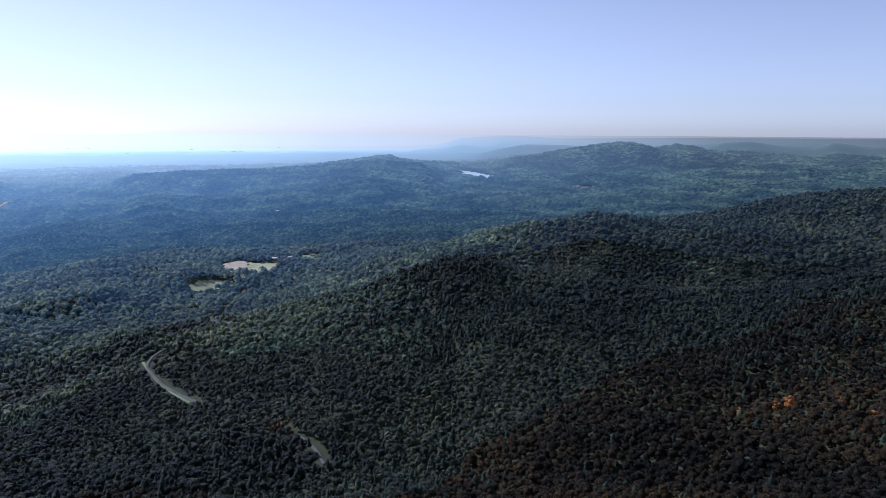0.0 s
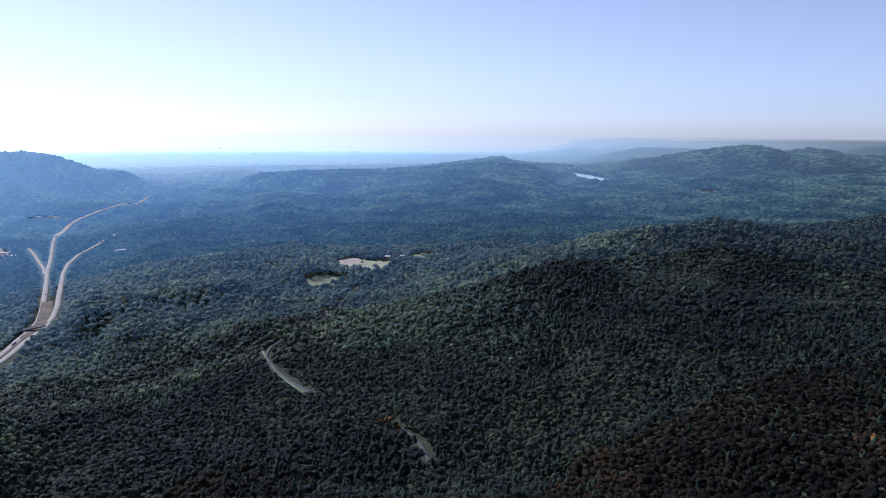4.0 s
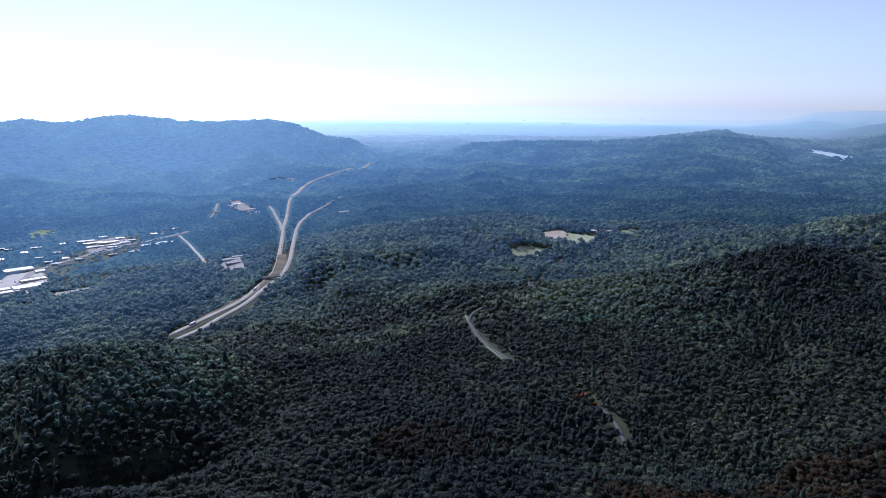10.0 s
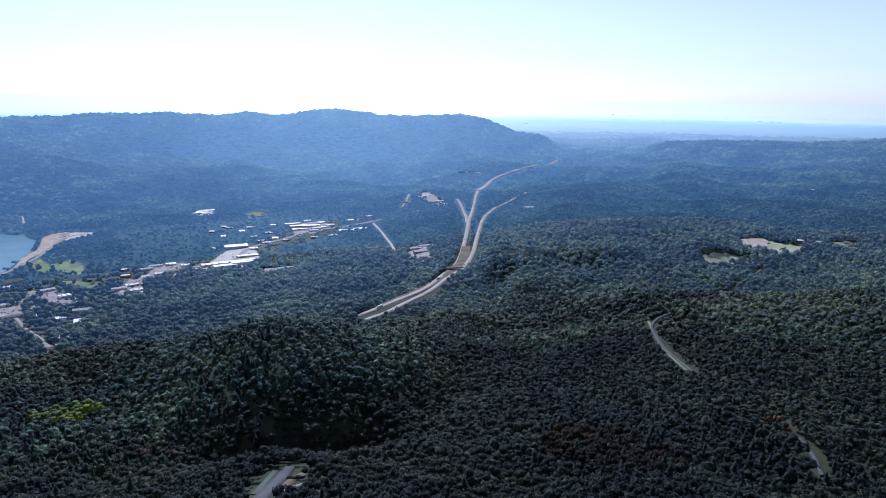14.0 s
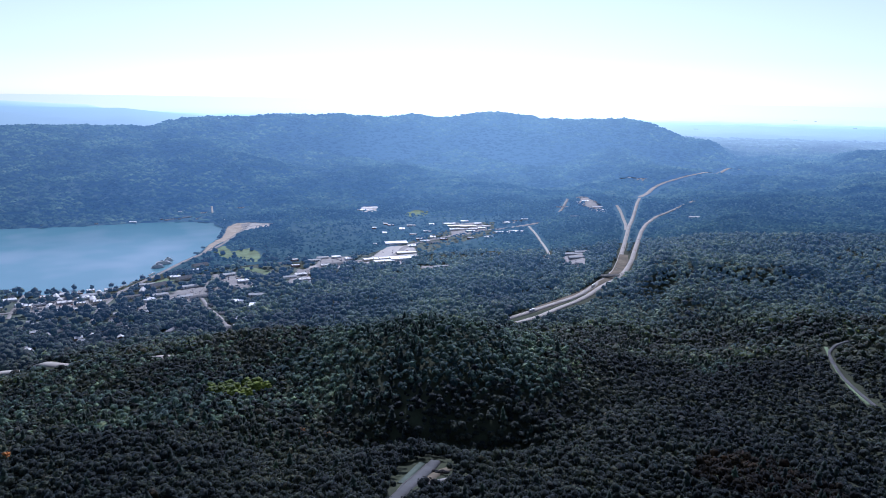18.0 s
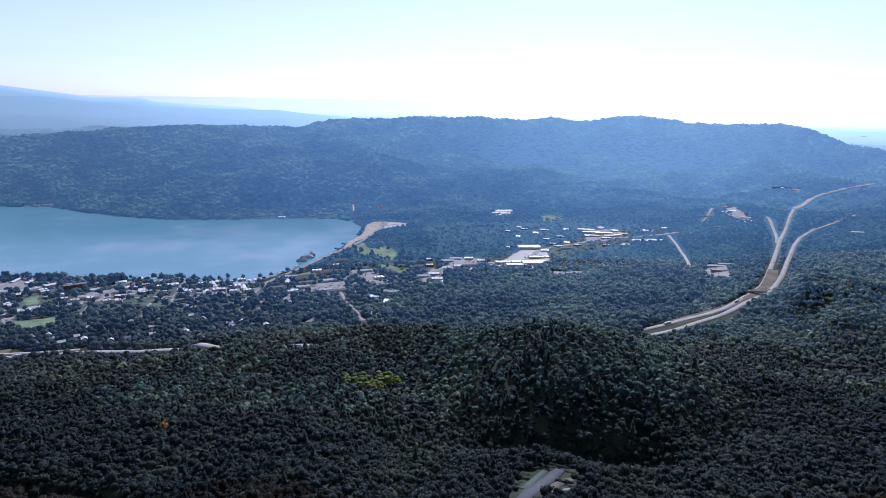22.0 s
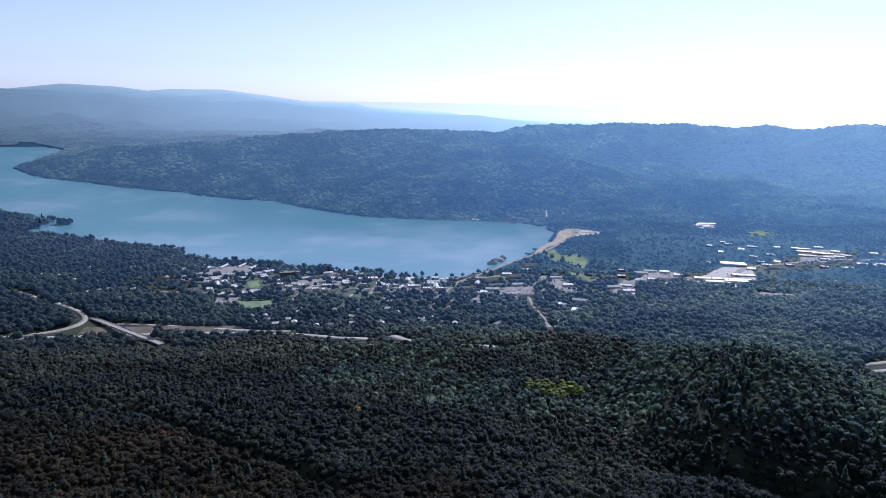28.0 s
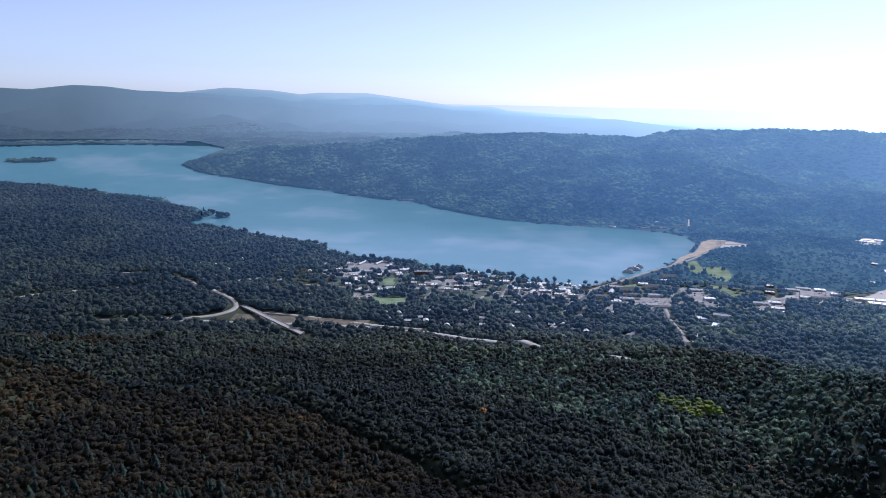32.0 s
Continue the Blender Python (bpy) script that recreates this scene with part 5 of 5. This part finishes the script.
def tree_at(kind, az, el=None, r=None):
    r = float(spot(az, el)[0]) if r is None else r
    z = max(float(land(np.array([az]), np.array([r]))[0]), 0.3)
    k = float(drawn_in(r) / r) * random.uniform(0.8, 1.2)
    m = Matrix.Translation(Vector(place(az, r, z))) @ Matrix.Rotation(random.uniform(0, 6.28), 4, "Z")
    if kind not in TREES:
        TREES[kind] = {
            "maple": lambda: shade_tree(1, 13, M_SHADY, "broad green shade tree beside lawns and houses"),
            "oak": lambda: shade_tree(2, 15, M_SHADY, "tall rounded oak among the village roofs"),
            "yellow": lambda: shade_tree(3, 11, M_YELLOW, "yellow-green tree bright against the dark woods"),
            "autumn": lambda: shade_tree(4, 10, M_AUTUMN, "orange autumn tree on the wooded slope"),
            "pine": lambda: pine_tree(5, 22, "tall dark pine on the lake shore"),
            "great": lambda: shade_tree(7, 23, M_SHADY, "great dark rounded tree on the lake shore", 0.2),
            "spruce": lambda: pine_tree(6, 15, "dark pointed spruce on the lake shore"),
        }[kind]()
        ob = TREES[kind]
        ob.matrix_basis = m
    else:
        ob = copy_thing(TREES[kind], m)
    ob.scale = (k, k, k)


random.seed(5)
for i in range(20):
    tree_at(random.choice(("great", "great", "pine")), random.uniform(90.0, 92.3), random.uniform(-14.15, -13.9))
for i in range(9):
    tree_at("great", 109.3 + random.uniform(-0.4, 0.4), r=2900 + random.uniform(-14, 14))
for i in range(26):
    tree_at(random.choice(("great", "great", "great", "pine")), random.uniform(109.8, 113.5), -9.3 + random.uniform(-0.5, 0.35))
for i in range(30):
    a = random.uniform(93.5, 109)
    tree_at(random.choice(("great", "oak")), a, r=float(T(a, [93, 95.7, 99.4, 101.5, 103.9, 106.6, 109.2], [1974, 2048, 2104, 2163, 2330, 2483, 2613])) - random.uniform(6, 40))
for i in range(30):
    tree_at("yellow", random.uniform(68.6, 73.2), -23.05 - random.uniform(0, 0.9))
for a, e in ((-27.2, -19.95), (-27.6, -20.1), (-26.6, -20.3), (-28.3, -18.6), (-31.6, -15.2), (-32.3, -15.6), (-31.0, -19.4), (-33, -20), (-24.1, -21.2), (14.2, -23.75), (13.6, -23.9), (12.8, -24.3), (66, -27.2), (63.5, -27.6), (88, -25.5)):
    tree_at("autumn", a, e)
for i in range(34):
    tree_at(random.choice(("maple", "oak")), random.uniform(67.6, 73.5), random.uniform(-14.6, -12.2))
for i in range(70):
    tree_at(random.choice(("maple", "oak", "oak")), random.uniform(76, 101), random.uniform(-18.2, -14.4))
for i in range(14):
    tree_at("maple", random.uniform(81, 88.6), random.uniform(-14.6, -14.35))


# ---- bridges ----
def crossing(name, p, q, width, label):
    """A road bridge from p to q (world places): deck, parapets and piers down to the ground."""
    p, q = Vector(p), Vector(q)
    root = tagged(new(name), label, "bridge")
    n = (q - p).length
    root.matrix_basis = Matrix.Translation((p + q) / 2) @ (q - p).to_track_quat("X", "Z").to_matrix().to_4x4()
    part("deck", boxed(-n / 2, n / 2, -width / 2, width / 2, -1.2, 0), M_HIGHWAY, root)
    for s in (-1, 1):
        part("parapet", boxed(-n / 2, n / 2, s * width / 2 - 0.25, s * width / 2 + 0.25, 0.02, 1.1), M_CONCRETE, root)
    part("girder", boxed(-n / 2, n / 2, -width * 0.35, width * 0.35, -2.6, -1.22), M_STEEL, root)
    k = max(2, int(n / 28))
    for i in range(1, k):
        x = -n / 2 + n * i / k
        bm = boxed(x - 0.8, x + 0.8, -width * 0.4, width * 0.4, -3.6, -2.62)
        for y in (-width * 0.3, width * 0.3):
            box(bm, x - 0.6, x + 0.6, y - 0.6, y + 0.6, -14, -3.6)
        part("pier", bm, M_CONCRETE, root)
    return root


def on_land(az, r, up):
    z = float(land(np.array([az]), np.array([float(r)]))[0])
    return place(az, r, z + up)


r0, r1 = spot([108.2, 103.45], [-16.4, -19.0])
crossing("road_bridge", on_land(108.2, r0, 3.0), on_land(103.45, r1, 5.0), 11, "long concrete overpass with steel girders over the highway")
LINES.append((np.array([plan(108.2, r0 - 20), plan(103.45, r1 - 20)]), 22.0))
r0, r1 = spot([42.0, 39.3], [-14.35, -14.15])
crossing("road_bridge", on_land(42.0, r0, 6.0), on_land(39.3, r1, 7.0), 9, "narrow local road bridge across the divided highway")


# ---- boats and docks ----
def steamer(length, label):
    root = tagged(new("excursion_boat"), label, "boat")
    bm = bmesh.new()
    pts = [(-0.5, 0.7), (-0.35, 1), (0.2, 1), (0.4, 0.6), (0.5, 0)]
    w = length * 0.1
    outline = [(x * length, y * w) for x, y in pts] + [(x * length, -y * w) for x, y in reversed(pts[:-1])]
    lo = [bm.verts.new((x, y * 0.8, -1)) for x, y in outline]
    up = [bm.verts.new((x, y, 2.2)) for x, y in outline]
    bm.faces.new(up)
    bm.faces.new(lo[::-1])
    for i in range(len(lo)):
        j = (i + 1) % len(lo)
        bm.faces.new((lo[i], lo[j], up[j], up[i]))
    bmesh.ops.recalc_face_normals(bm, faces=bm.faces)
    part("hull", bm, M_WHITE, root)
    for i, s in enumerate((0.9, 0.84, 0.66)):
        part("deck", boxed(-length * s * 0.5, length * s * 0.42, -w * 0.85, w * 0.85, 2.2 + i * 2.1, 4.2 + i * 2.1), M_WHITE, root)
        part("awning", boxed(-length * s * 0.52, length * s * 0.45, -w * 0.95, w * 0.95, 4.2 + i * 2.1, 4.3 + i * 2.1), M_GREYWALL, root)
    part("pilot_house", boxed(length * 0.05, length * 0.14, -w * 0.4, w * 0.4, 8.5, 10.6, bevel=0.2), M_WHITE, root)
    for x in (-0.05, -0.12):
        bm = bmesh.new()
        bmesh.ops.create_cone(bm, segments=12, radius1=0.9, radius2=0.8, depth=4, matrix=Matrix.Translation((length * x, 0, 10.4)), cap_ends=True)
        part("funnel", bm, M_TARROOF, root, "dark funnel")
    return root


for a, e, n, t in ((76.1, -13.05, 44, 6), (76.5, -13.3, 34, 4), (75.7, -12.85, 26, 12)):
    ob = steamer(n, "white multi-deck excursion steamer moored at the pier")
    r = float(spot(a, e)[0])
    ob.matrix_basis = Matrix.Translation(Vector(place(a, r, 0.2))) @ Matrix.Rotation(radians(a + t), 4, "Z")


def small_boat(material):
    root = tagged(new("motor_boat"), "small white motor boat moored by the shore", "boat", "boats at the docks")
    bm = bmesh.new()
    outline = [(-3.5, 1.1), (1.5, 1.2), (4, 0), (1.5, -1.2), (-3.5, -1.1)]
    lo = [bm.verts.new((x, y * 0.7, -0.3)) for x, y in outline]
    up = [bm.verts.new((x, y, 0.8)) for x, y in outline]
    bm.faces.new(up[::-1])
    bm.faces.new(lo)
    for i in range(5):
        bm.faces.new((up[i], up[(i + 1) % 5], lo[(i + 1) % 5], lo[i]))
    bmesh.ops.recalc_face_normals(bm, faces=bm.faces)
    part("hull", bm, material, root)
    part("cabin", boxed(-1.2, 1.0, -0.8, 0.8, 0.8, 1.9, bevel=0.15), M_WHITE, root)
    part("windscreen", boxed(1.02, 1.1, -0.7, 0.7, 0.9, 1.8), M_PANE, root)
    return root


def pier(length, label):
    root = tagged(new("dock"), label, "dock", "docks along the shore")
    part("planking", boxed(0, length, -1.5, 1.5, 0.9, 1.15), M_PIER, root)
    for i in range(int(length / 8) + 1):
        for y in (-1.35, 1.35):
            part("post", boxed(i * 8 - 0.15, i * 8 + 0.15, y - 0.15, y + 0.15, -2, 1.7), M_PIER, root)
    return root


boat, dock = small_boat(M_WHITE), pier(34, "grey wooden dock reaching into the lake")
first = True
for a, r, t in ((79.3, 1850, 60), (78.6, 1880, 60), (77.9, 1915, 62), (77.2, 1950, 62), (82.0, 1826, 95), (83.2, 1840, 95), (84.6, 1862, 100), (86.2, 1888, 100), (87.4, 1906, 95), (93.5, 1985, 92), (96.5, 2060, 95), (98.4, 2086, 98), (101.6, 2170, 60)):
    m = Matrix.Translation(Vector(place(a, r, 0))) @ Matrix.Rotation(radians(a + t + 0), 4, "Z")
    if first:
        dock.matrix_basis, first = m, False
    else:
        copy_thing(dock, m)
    for k in range(2):
        mb = m @ Matrix.Translation((14 + 11 * k, 3.2, -0.1)) @ Matrix.Rotation(1.57, 4, "Z")
        if k or boat.matrix_basis != Matrix():
            copy_thing(boat, mb)
        else:
            boat.matrix_basis = mb


# ---- vehicles ----
def car(paint, label):
    root = tagged(new("car"), label, "car", "parked and passing cars")
    part("body", boxed(-2.2, 2.2, -0.9, 0.9, 0.35, 0.95, bevel=0.12), paint, root)
    bm = boxed(-1.4, 1.0, -0.8, 0.8, 0.95, 1.5)
    for v in bm.verts:
        if v.co.z > 1.2:
            v.co.x *= 0.7
            v.co.y *= 0.88
    part("cabin", bm, M_PANE, root, "dark glazed cabin")
    bm = bmesh.new()
    bmesh.ops.create_cone(bm, segments=12, radius1=0.34, radius2=0.34, depth=0.24, matrix=Matrix.Rotation(1.5708, 4, "X"), cap_ends=True)
    w = part("wheel", bm, M_TYRE, root)
    w.matrix_basis = Matrix.Translation((-1.35, -0.85, 0.34))
    for x, y in ((1.35, -0.85), (-1.35, 0.85), (1.35, 0.85)):
        share(w, root, Matrix.Translation((x, y, 0.34)))
    return root


def truck(label):
    root = tagged(new("truck"), label, "truck")
    part("trailer", boxed(-9, 4.2, -1.25, 1.25, 1.2, 4.0, bevel=0.05), M_WHITE, root)
    part("cab", boxed(4.7, 7.4, -1.2, 1.2, 0.7, 3.5, bevel=0.25), M_WHITE, root)
    part("windscreen", boxed(7.38, 7.44, -1.0, 1.0, 2.0, 3.0), M_PANE, root)
    bm = bmesh.new()
    bmesh.ops.create_cone(bm, segments=12, radius1=0.5, radius2=0.5, depth=0.3, matrix=Matrix.Rotation(1.5708, 4, "X"), cap_ends=True)
    w = part("wheel", bm, M_TYRE, root)
    w.matrix_basis = Matrix.Translation((-7.5, -1.1, 0.5))
    for x, y in ((-7.5, 1.1), (-6.3, -1.1), (-6.3, 1.1), (3.6, -1.1), (3.6, 1.1), (6.3, -1.1), (6.3, 1.1)):
        share(w, root, Matrix.Translation((x, y, 0.5)))
    return root


FLEET = [car(p, lab) for p, lab in zip(CARPAINT, ("white car on the asphalt", "silver car on the asphalt", "dark car on the asphalt", "red car on the asphalt", "blue car on the asphalt"))]
PUT = set()


def park(az, r, turn, up):
    i = random.choice((0, 0, 1, 1, 2, 3, 4))
    m = Matrix.Translation(Vector(on_land(az, r, up))) @ Matrix.Rotation(turn, 4, "Z")
    k = float(drawn_in(r) / r)
    if i not in PUT:
        PUT.add(i)
        ob = FLEET[i]
        ob.matrix_basis = m
    else:
        ob = copy_thing(FLEET[i], m)
    ob.scale = (k, k, k)


random.seed(11)
for a0, a1, e0, e1, n in ((97.6, 99.0, -15.85, -16.25, 8), (70.2, 72.2, -14.4, -14.85, 14), (68.4, 69.9, -10.35, -10.65, 16), (65.0, 65.8, -14.2, -15.0, 10), (73.4, 74.8, -15.2, -15.5, 9), (82.5, 83.5, -15.3, -15.7, 8),
                          (56.6, 59.8, -12.6, -13.6, 24), (50.6, 53.0, -10.5, -11.0, 14), (61.8, 64.2, -13.2, -13.6, 14), (42.4, 43.6, -12.7, -13.5, 6), (71.3, 71.7, -18.2, -18.9, 4)):
    for i in range(n):
        a, e = random.uniform(a0, a1), random.uniform(e0, e1)
        park(a, float(spot(a, e)[0]), radians(a) + random.choice((0, 1.57)), 0.75)
for line, n in ((HWY_EAST, 7), (HWY_WEST, 7), (HWY_NORTH, 6)):
    xy = trace(line)
    for i in range(n):
        k = random.randrange(3, len(xy) - 3)
        d = xy[k + 1] - xy[k]
        side = np.array([-d[1], d[0]]) / np.linalg.norm(d) * random.choice((-2.5, 2.5))
        a, r = polar(xy[k] + side)
        park(float(a), float(r), math.atan2(d[1], d[0]), 1.9)
for line, f in ((HWY_EAST, 0.83), (HWY_EAST, 0.97), (HWY_NORTH, 0.55)):
    xy = trace(line)
    k = int(f * (len(xy) - 2))
    d = xy[k + 1] - xy[k]
    a, r = polar(xy[k])
    ob = truck("white tractor-trailer on the highway")
    ob.matrix_basis = Matrix.Translation(Vector(on_land(float(a), float(r), 1.9))) @ Matrix.Rotation(math.atan2(d[1], d[0]), 4, "Z")


# ---- by the mountain road ----
def boulders(seed, label):
    root = tagged(new("rock_outcrop"), label, "rock")
    rng = random.Random(seed)
    for i in range(5):
        bm = bmesh.new()
        bmesh.ops.create_icosphere(bm, subdivisions=2, radius=1)
        for v in bm.verts:
            v.co *= rng.uniform(0.8, 1.1)
            v.co.x *= rng.uniform(2.4, 2.6)
            v.co.z *= 1.3
            v.co += Vector((i * 2.6 - 5, (i % 2) * 1.2, 0.6))
        part("rock", bm, M_ROCK, root)
    return root


rocks = boulders(3, "dark rock outcrop beside the mountain road")
rr = float(spot(54.0, -30.15)[0])
rocks.matrix_basis = Matrix.Translation(Vector(on_land(54.0, rr, 0.5))) @ Matrix.Rotation(radians(54), 4, "Z")
guard = tagged(new("stone_wall"), "low stone guard wall along the mountain road", "wall")
xy = trace([(57.6, -31.5), (56.6, -30.7), (55.6, -30.0), (54.9, -29.5)], 2.4)
for i, (p, q) in enumerate(zip(xy[:-1], xy[1:])):
    a, r = polar(p)
    d = q - p
    if i == 0:
        block = part("stone", boxed(-1.0, 1.0, -0.35, 0.35, -0.8, 0.9, bevel=0.15), M_GUARD, guard)
        stone = block
    else:
        stone = share(block, guard, Matrix())
    stone.matrix_basis = Matrix.Translation(Vector(on_land(float(a), float(r), 0.4))) @ Matrix.Rotation(math.atan2(d[1], d[0]), 4, "Z")

BROAD_NEAREST = [clump(9, 110 + i, True, 16) for i in range(16)]
BROAD_NEAR = [clump(7, 10 + i, True, 12) for i in range(16)]
BROAD_SLOPE = [clump(4, 30 + i, False, 7) for i in range(16)]
BROAD_TOWN = [clump(6, 50 + i, True, 8) for i in range(14)]
BROAD_MID = [clump(4, 40 + i, False, 6) for i in range(16)]
BROAD_FARTHER = [clump(2, 60 + i, False) for i in range(10)]
BROAD_FAR = [lump(False, 1, 90 + i, 0.4) for i in range(10)]
PINES = [spire(3, 5, 70 + i) for i in range(8)]


def plant(name, az0, az1, r0, r1, step, radius, shapes, material, label, seed, grow=0.0, share=1.0, where=None):
    az, r = scatter(az0, az1, r0, r1, step, seed, grow)
    keep = is_wooded(az, r) & (r > r0 - step) & (r < r1 + step)
    rng = np.random.default_rng(seed + 1)
    if where is not None:
        keep &= where(az, r, rng)
    az, r = az[keep], r[keep]
    if not len(r):
        return None
    z = np.maximum(land(az, r), 0)
    s = (step + grow * np.maximum(r - r0, 0)) / step
    rad = radius * s * rng.uniform(0.66, 1.28, len(r)) ** 1.7
    px, py = plan(az, r)
    tall = rad * rng.uniform(0.75, 1.25, len(r)) * T(s, [1, 4], [1, 0.45]) * (0.5 if shapes is BROAD_FAR else 0.85 if shapes is BROAD_FARTHER else 1.25 if shapes is PINES else 1.0)
    stand = np.clip(soft_noise(px, py, 140, 17, 2) * 3, -1, 1) * T(r, [700, 1100], [2.0, 4.0]) + rng.normal(0, 1.8, len(r))
    k = drawn_in(r) / r
    pos = place(az, r, z + tall * 0.6 + 2.5 + stand)
    return crowns(name, pos, rad * k, tall * k, shapes, material, label, smooth=True)


def pine_share(az, r):
    """Share of conifers among the trees."""
    x, y = plan(az, r)
    some = T(soft_noise(x, y, 160, 21, 2), [0.0, 0.35, 0.6], [0.05, 0.14, 0.3])
    hill = 0.42 * np.exp(-(((az + 1) / 7) ** 2)) * T(r, [700, 820, 1060, 1080], [0, 1, 1, 0])
    knoll = 0.5 * np.exp(-(((az - 59) / 4.5) ** 2)) * T(r, [470, 540, 650, 690], [0, 1, 1, 0])
    belt = 0.75 * T(soft_noise(x, y, 110, 71, 2), [-0.25, 0.1], [0, 1]) * T(az, [26, 30, 49, 53], [0, 1, 1, 0]) * T(r, [820, 880], [0, 1])
    return np.maximum(np.maximum(some, hill), np.maximum(knoll, belt))


def pines(az, r, rng):
    return rng.uniform(0, 1, len(r)) < pine_share(az, r)


def broad(az, r, rng):
    return rng.uniform(0, 1, len(r)) > pine_share(az, r) * 0.85


def russet(az, r):
    """Where the woods are already turning."""
    x, y = plan(az, r)
    return soft_noise(x, y, 220, 31, 2) * 0.8 + T(az, [-30, -14, 2, 20, 68, 80, 96, 108, 120], [0.95, 0.5, -0.5, -0.75, -0.75, -0.4, 0.0, 0.5, 0.8]) + T(r, [400, 520, 820], [0.55, 0.1, -0.6]) > 0


def in_village(az, r):
    return (az > 66) & (az < 106) & (r > 1250) & (r < 2150) | (az > 49) & (az <= 66) & (r > 1850) & (r < 2500)


def tall_trees(az, r):
    """The big shade trees of the village and the wood in front of it."""
    return (az > 63) & (az < 120) & (r > 1180) & (r < 2150) | (az > 46) & (az <= 63) & (r > 1180) & (r < 1700)


def thinned(az, r, rng):
    return ~in_village(az, r) | (rng.uniform(0, 1, len(r)) < T(r, [1300, 1450, 1580, 1680], [1.0, 0.9, 0.58, 0.36]))


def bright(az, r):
    """Share of crowns in the lighter foliage, which paints sunlit crests and haze into the colour."""
    # light painted in: sunlit knoll crest and hillside, hazed shoulder
    lit_crest = T(r, [545, 600], [0, 1.0]) * T(az, [40, 47, 60, 66, 84, 104], [0, 1, 0.9, 0.5, 0.35, 0])
    lit_flank = T(r, [780, 960], [0, 0.75]) * T(az, [-1, 4, 18, 24], [0, 1, 1, 0])
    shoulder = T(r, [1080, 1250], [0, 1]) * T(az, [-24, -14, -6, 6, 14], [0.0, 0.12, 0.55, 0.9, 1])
    return np.maximum(np.maximum(np.maximum(shoulder, lit_flank) * T(az, [20, 26], [1, 0]), lit_crest), T(r - T(az, [18, 28, 42, 60], [330, 250, 300, 220]), [480, 900], [0, 1]) * T(az, [2, 10, 66, 76, 88, 102], [0, 1, 1, 0.6, 0.2, 0.04]) * np.where((az > 47) & (r > 1000), 0.42, 1))


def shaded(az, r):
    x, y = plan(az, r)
    # true where the lighter copy is planted
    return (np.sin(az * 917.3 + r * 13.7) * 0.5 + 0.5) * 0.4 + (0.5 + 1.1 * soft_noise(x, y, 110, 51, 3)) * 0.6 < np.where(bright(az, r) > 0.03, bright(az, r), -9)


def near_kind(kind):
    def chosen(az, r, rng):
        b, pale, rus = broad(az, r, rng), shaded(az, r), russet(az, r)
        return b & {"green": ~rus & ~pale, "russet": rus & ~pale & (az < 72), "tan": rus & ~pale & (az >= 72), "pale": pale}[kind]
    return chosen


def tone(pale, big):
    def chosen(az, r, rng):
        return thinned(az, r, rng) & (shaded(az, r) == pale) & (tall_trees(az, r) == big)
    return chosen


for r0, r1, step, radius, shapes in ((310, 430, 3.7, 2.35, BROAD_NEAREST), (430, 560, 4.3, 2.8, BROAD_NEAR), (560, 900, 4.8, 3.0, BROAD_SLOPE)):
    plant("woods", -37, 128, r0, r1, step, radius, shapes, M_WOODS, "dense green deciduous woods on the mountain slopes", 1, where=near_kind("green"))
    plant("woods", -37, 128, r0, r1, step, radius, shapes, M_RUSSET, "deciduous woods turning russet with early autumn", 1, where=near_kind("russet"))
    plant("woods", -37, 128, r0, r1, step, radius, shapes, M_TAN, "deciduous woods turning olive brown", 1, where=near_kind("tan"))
    plant("woods", -37, 128, r0, r1, step, radius, shapes, M_SLOPE, "woods on crests and lower slopes with sunlight and haze painted in", 1, where=near_kind("pale"))
plant("pine_woods", -37, 128, 310, 1150, 5.8, 2.9, PINES, M_PINE, "dark conifers scattered among the deciduous woods", 2, where=pines)
# valley woods mix a copy with light and haze painted in and a dark one
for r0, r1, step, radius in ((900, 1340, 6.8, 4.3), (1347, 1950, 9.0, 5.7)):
    plant("valley_woods", -37, 128, r0, r1, step, radius, BROAD_MID, M_VALLEY, "woods on the valley floor with sunlight and haze painted in", 3, where=tone(True, False))
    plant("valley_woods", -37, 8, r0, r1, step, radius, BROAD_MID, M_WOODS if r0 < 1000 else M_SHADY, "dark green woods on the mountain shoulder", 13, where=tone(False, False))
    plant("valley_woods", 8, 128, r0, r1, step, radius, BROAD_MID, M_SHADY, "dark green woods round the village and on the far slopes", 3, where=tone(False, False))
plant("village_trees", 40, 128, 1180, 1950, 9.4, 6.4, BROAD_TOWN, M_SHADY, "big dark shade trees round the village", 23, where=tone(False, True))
plant("village_trees", 40, 128, 1180, 1950, 9.4, 6.4, BROAD_TOWN, M_VALLEY, "big shade trees in front of the village with haze painted in", 23, where=tone(True, True))
def near_shore(az, r):
    """The wooded land this side of the lake's narrow arm."""
    return (az > 93) & (r < T(az, [93, 101, 112, 124, 128], [2000, 2220, 3000, 4350, 4500]))


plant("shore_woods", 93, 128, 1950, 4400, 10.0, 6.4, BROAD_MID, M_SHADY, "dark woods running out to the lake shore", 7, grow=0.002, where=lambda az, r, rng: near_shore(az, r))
plant("distant_woods", -37, 128, 1950, 2700, 10.5, 6.9, BROAD_FARTHER, M_FAR, "woods of the far valley with blue haze painted in", 6, where=lambda az, r, rng: thinned(az, r, rng) & ~near_shore(az, r))
plant("distant_woods", -37, 128, 2700, 9000, 16.0, 10.4, BROAD_FAR, M_FAR, "woods on the far hills with blue haze painted in", 5, grow=0.006, where=lambda az, r, rng: ~near_shore(az, r))
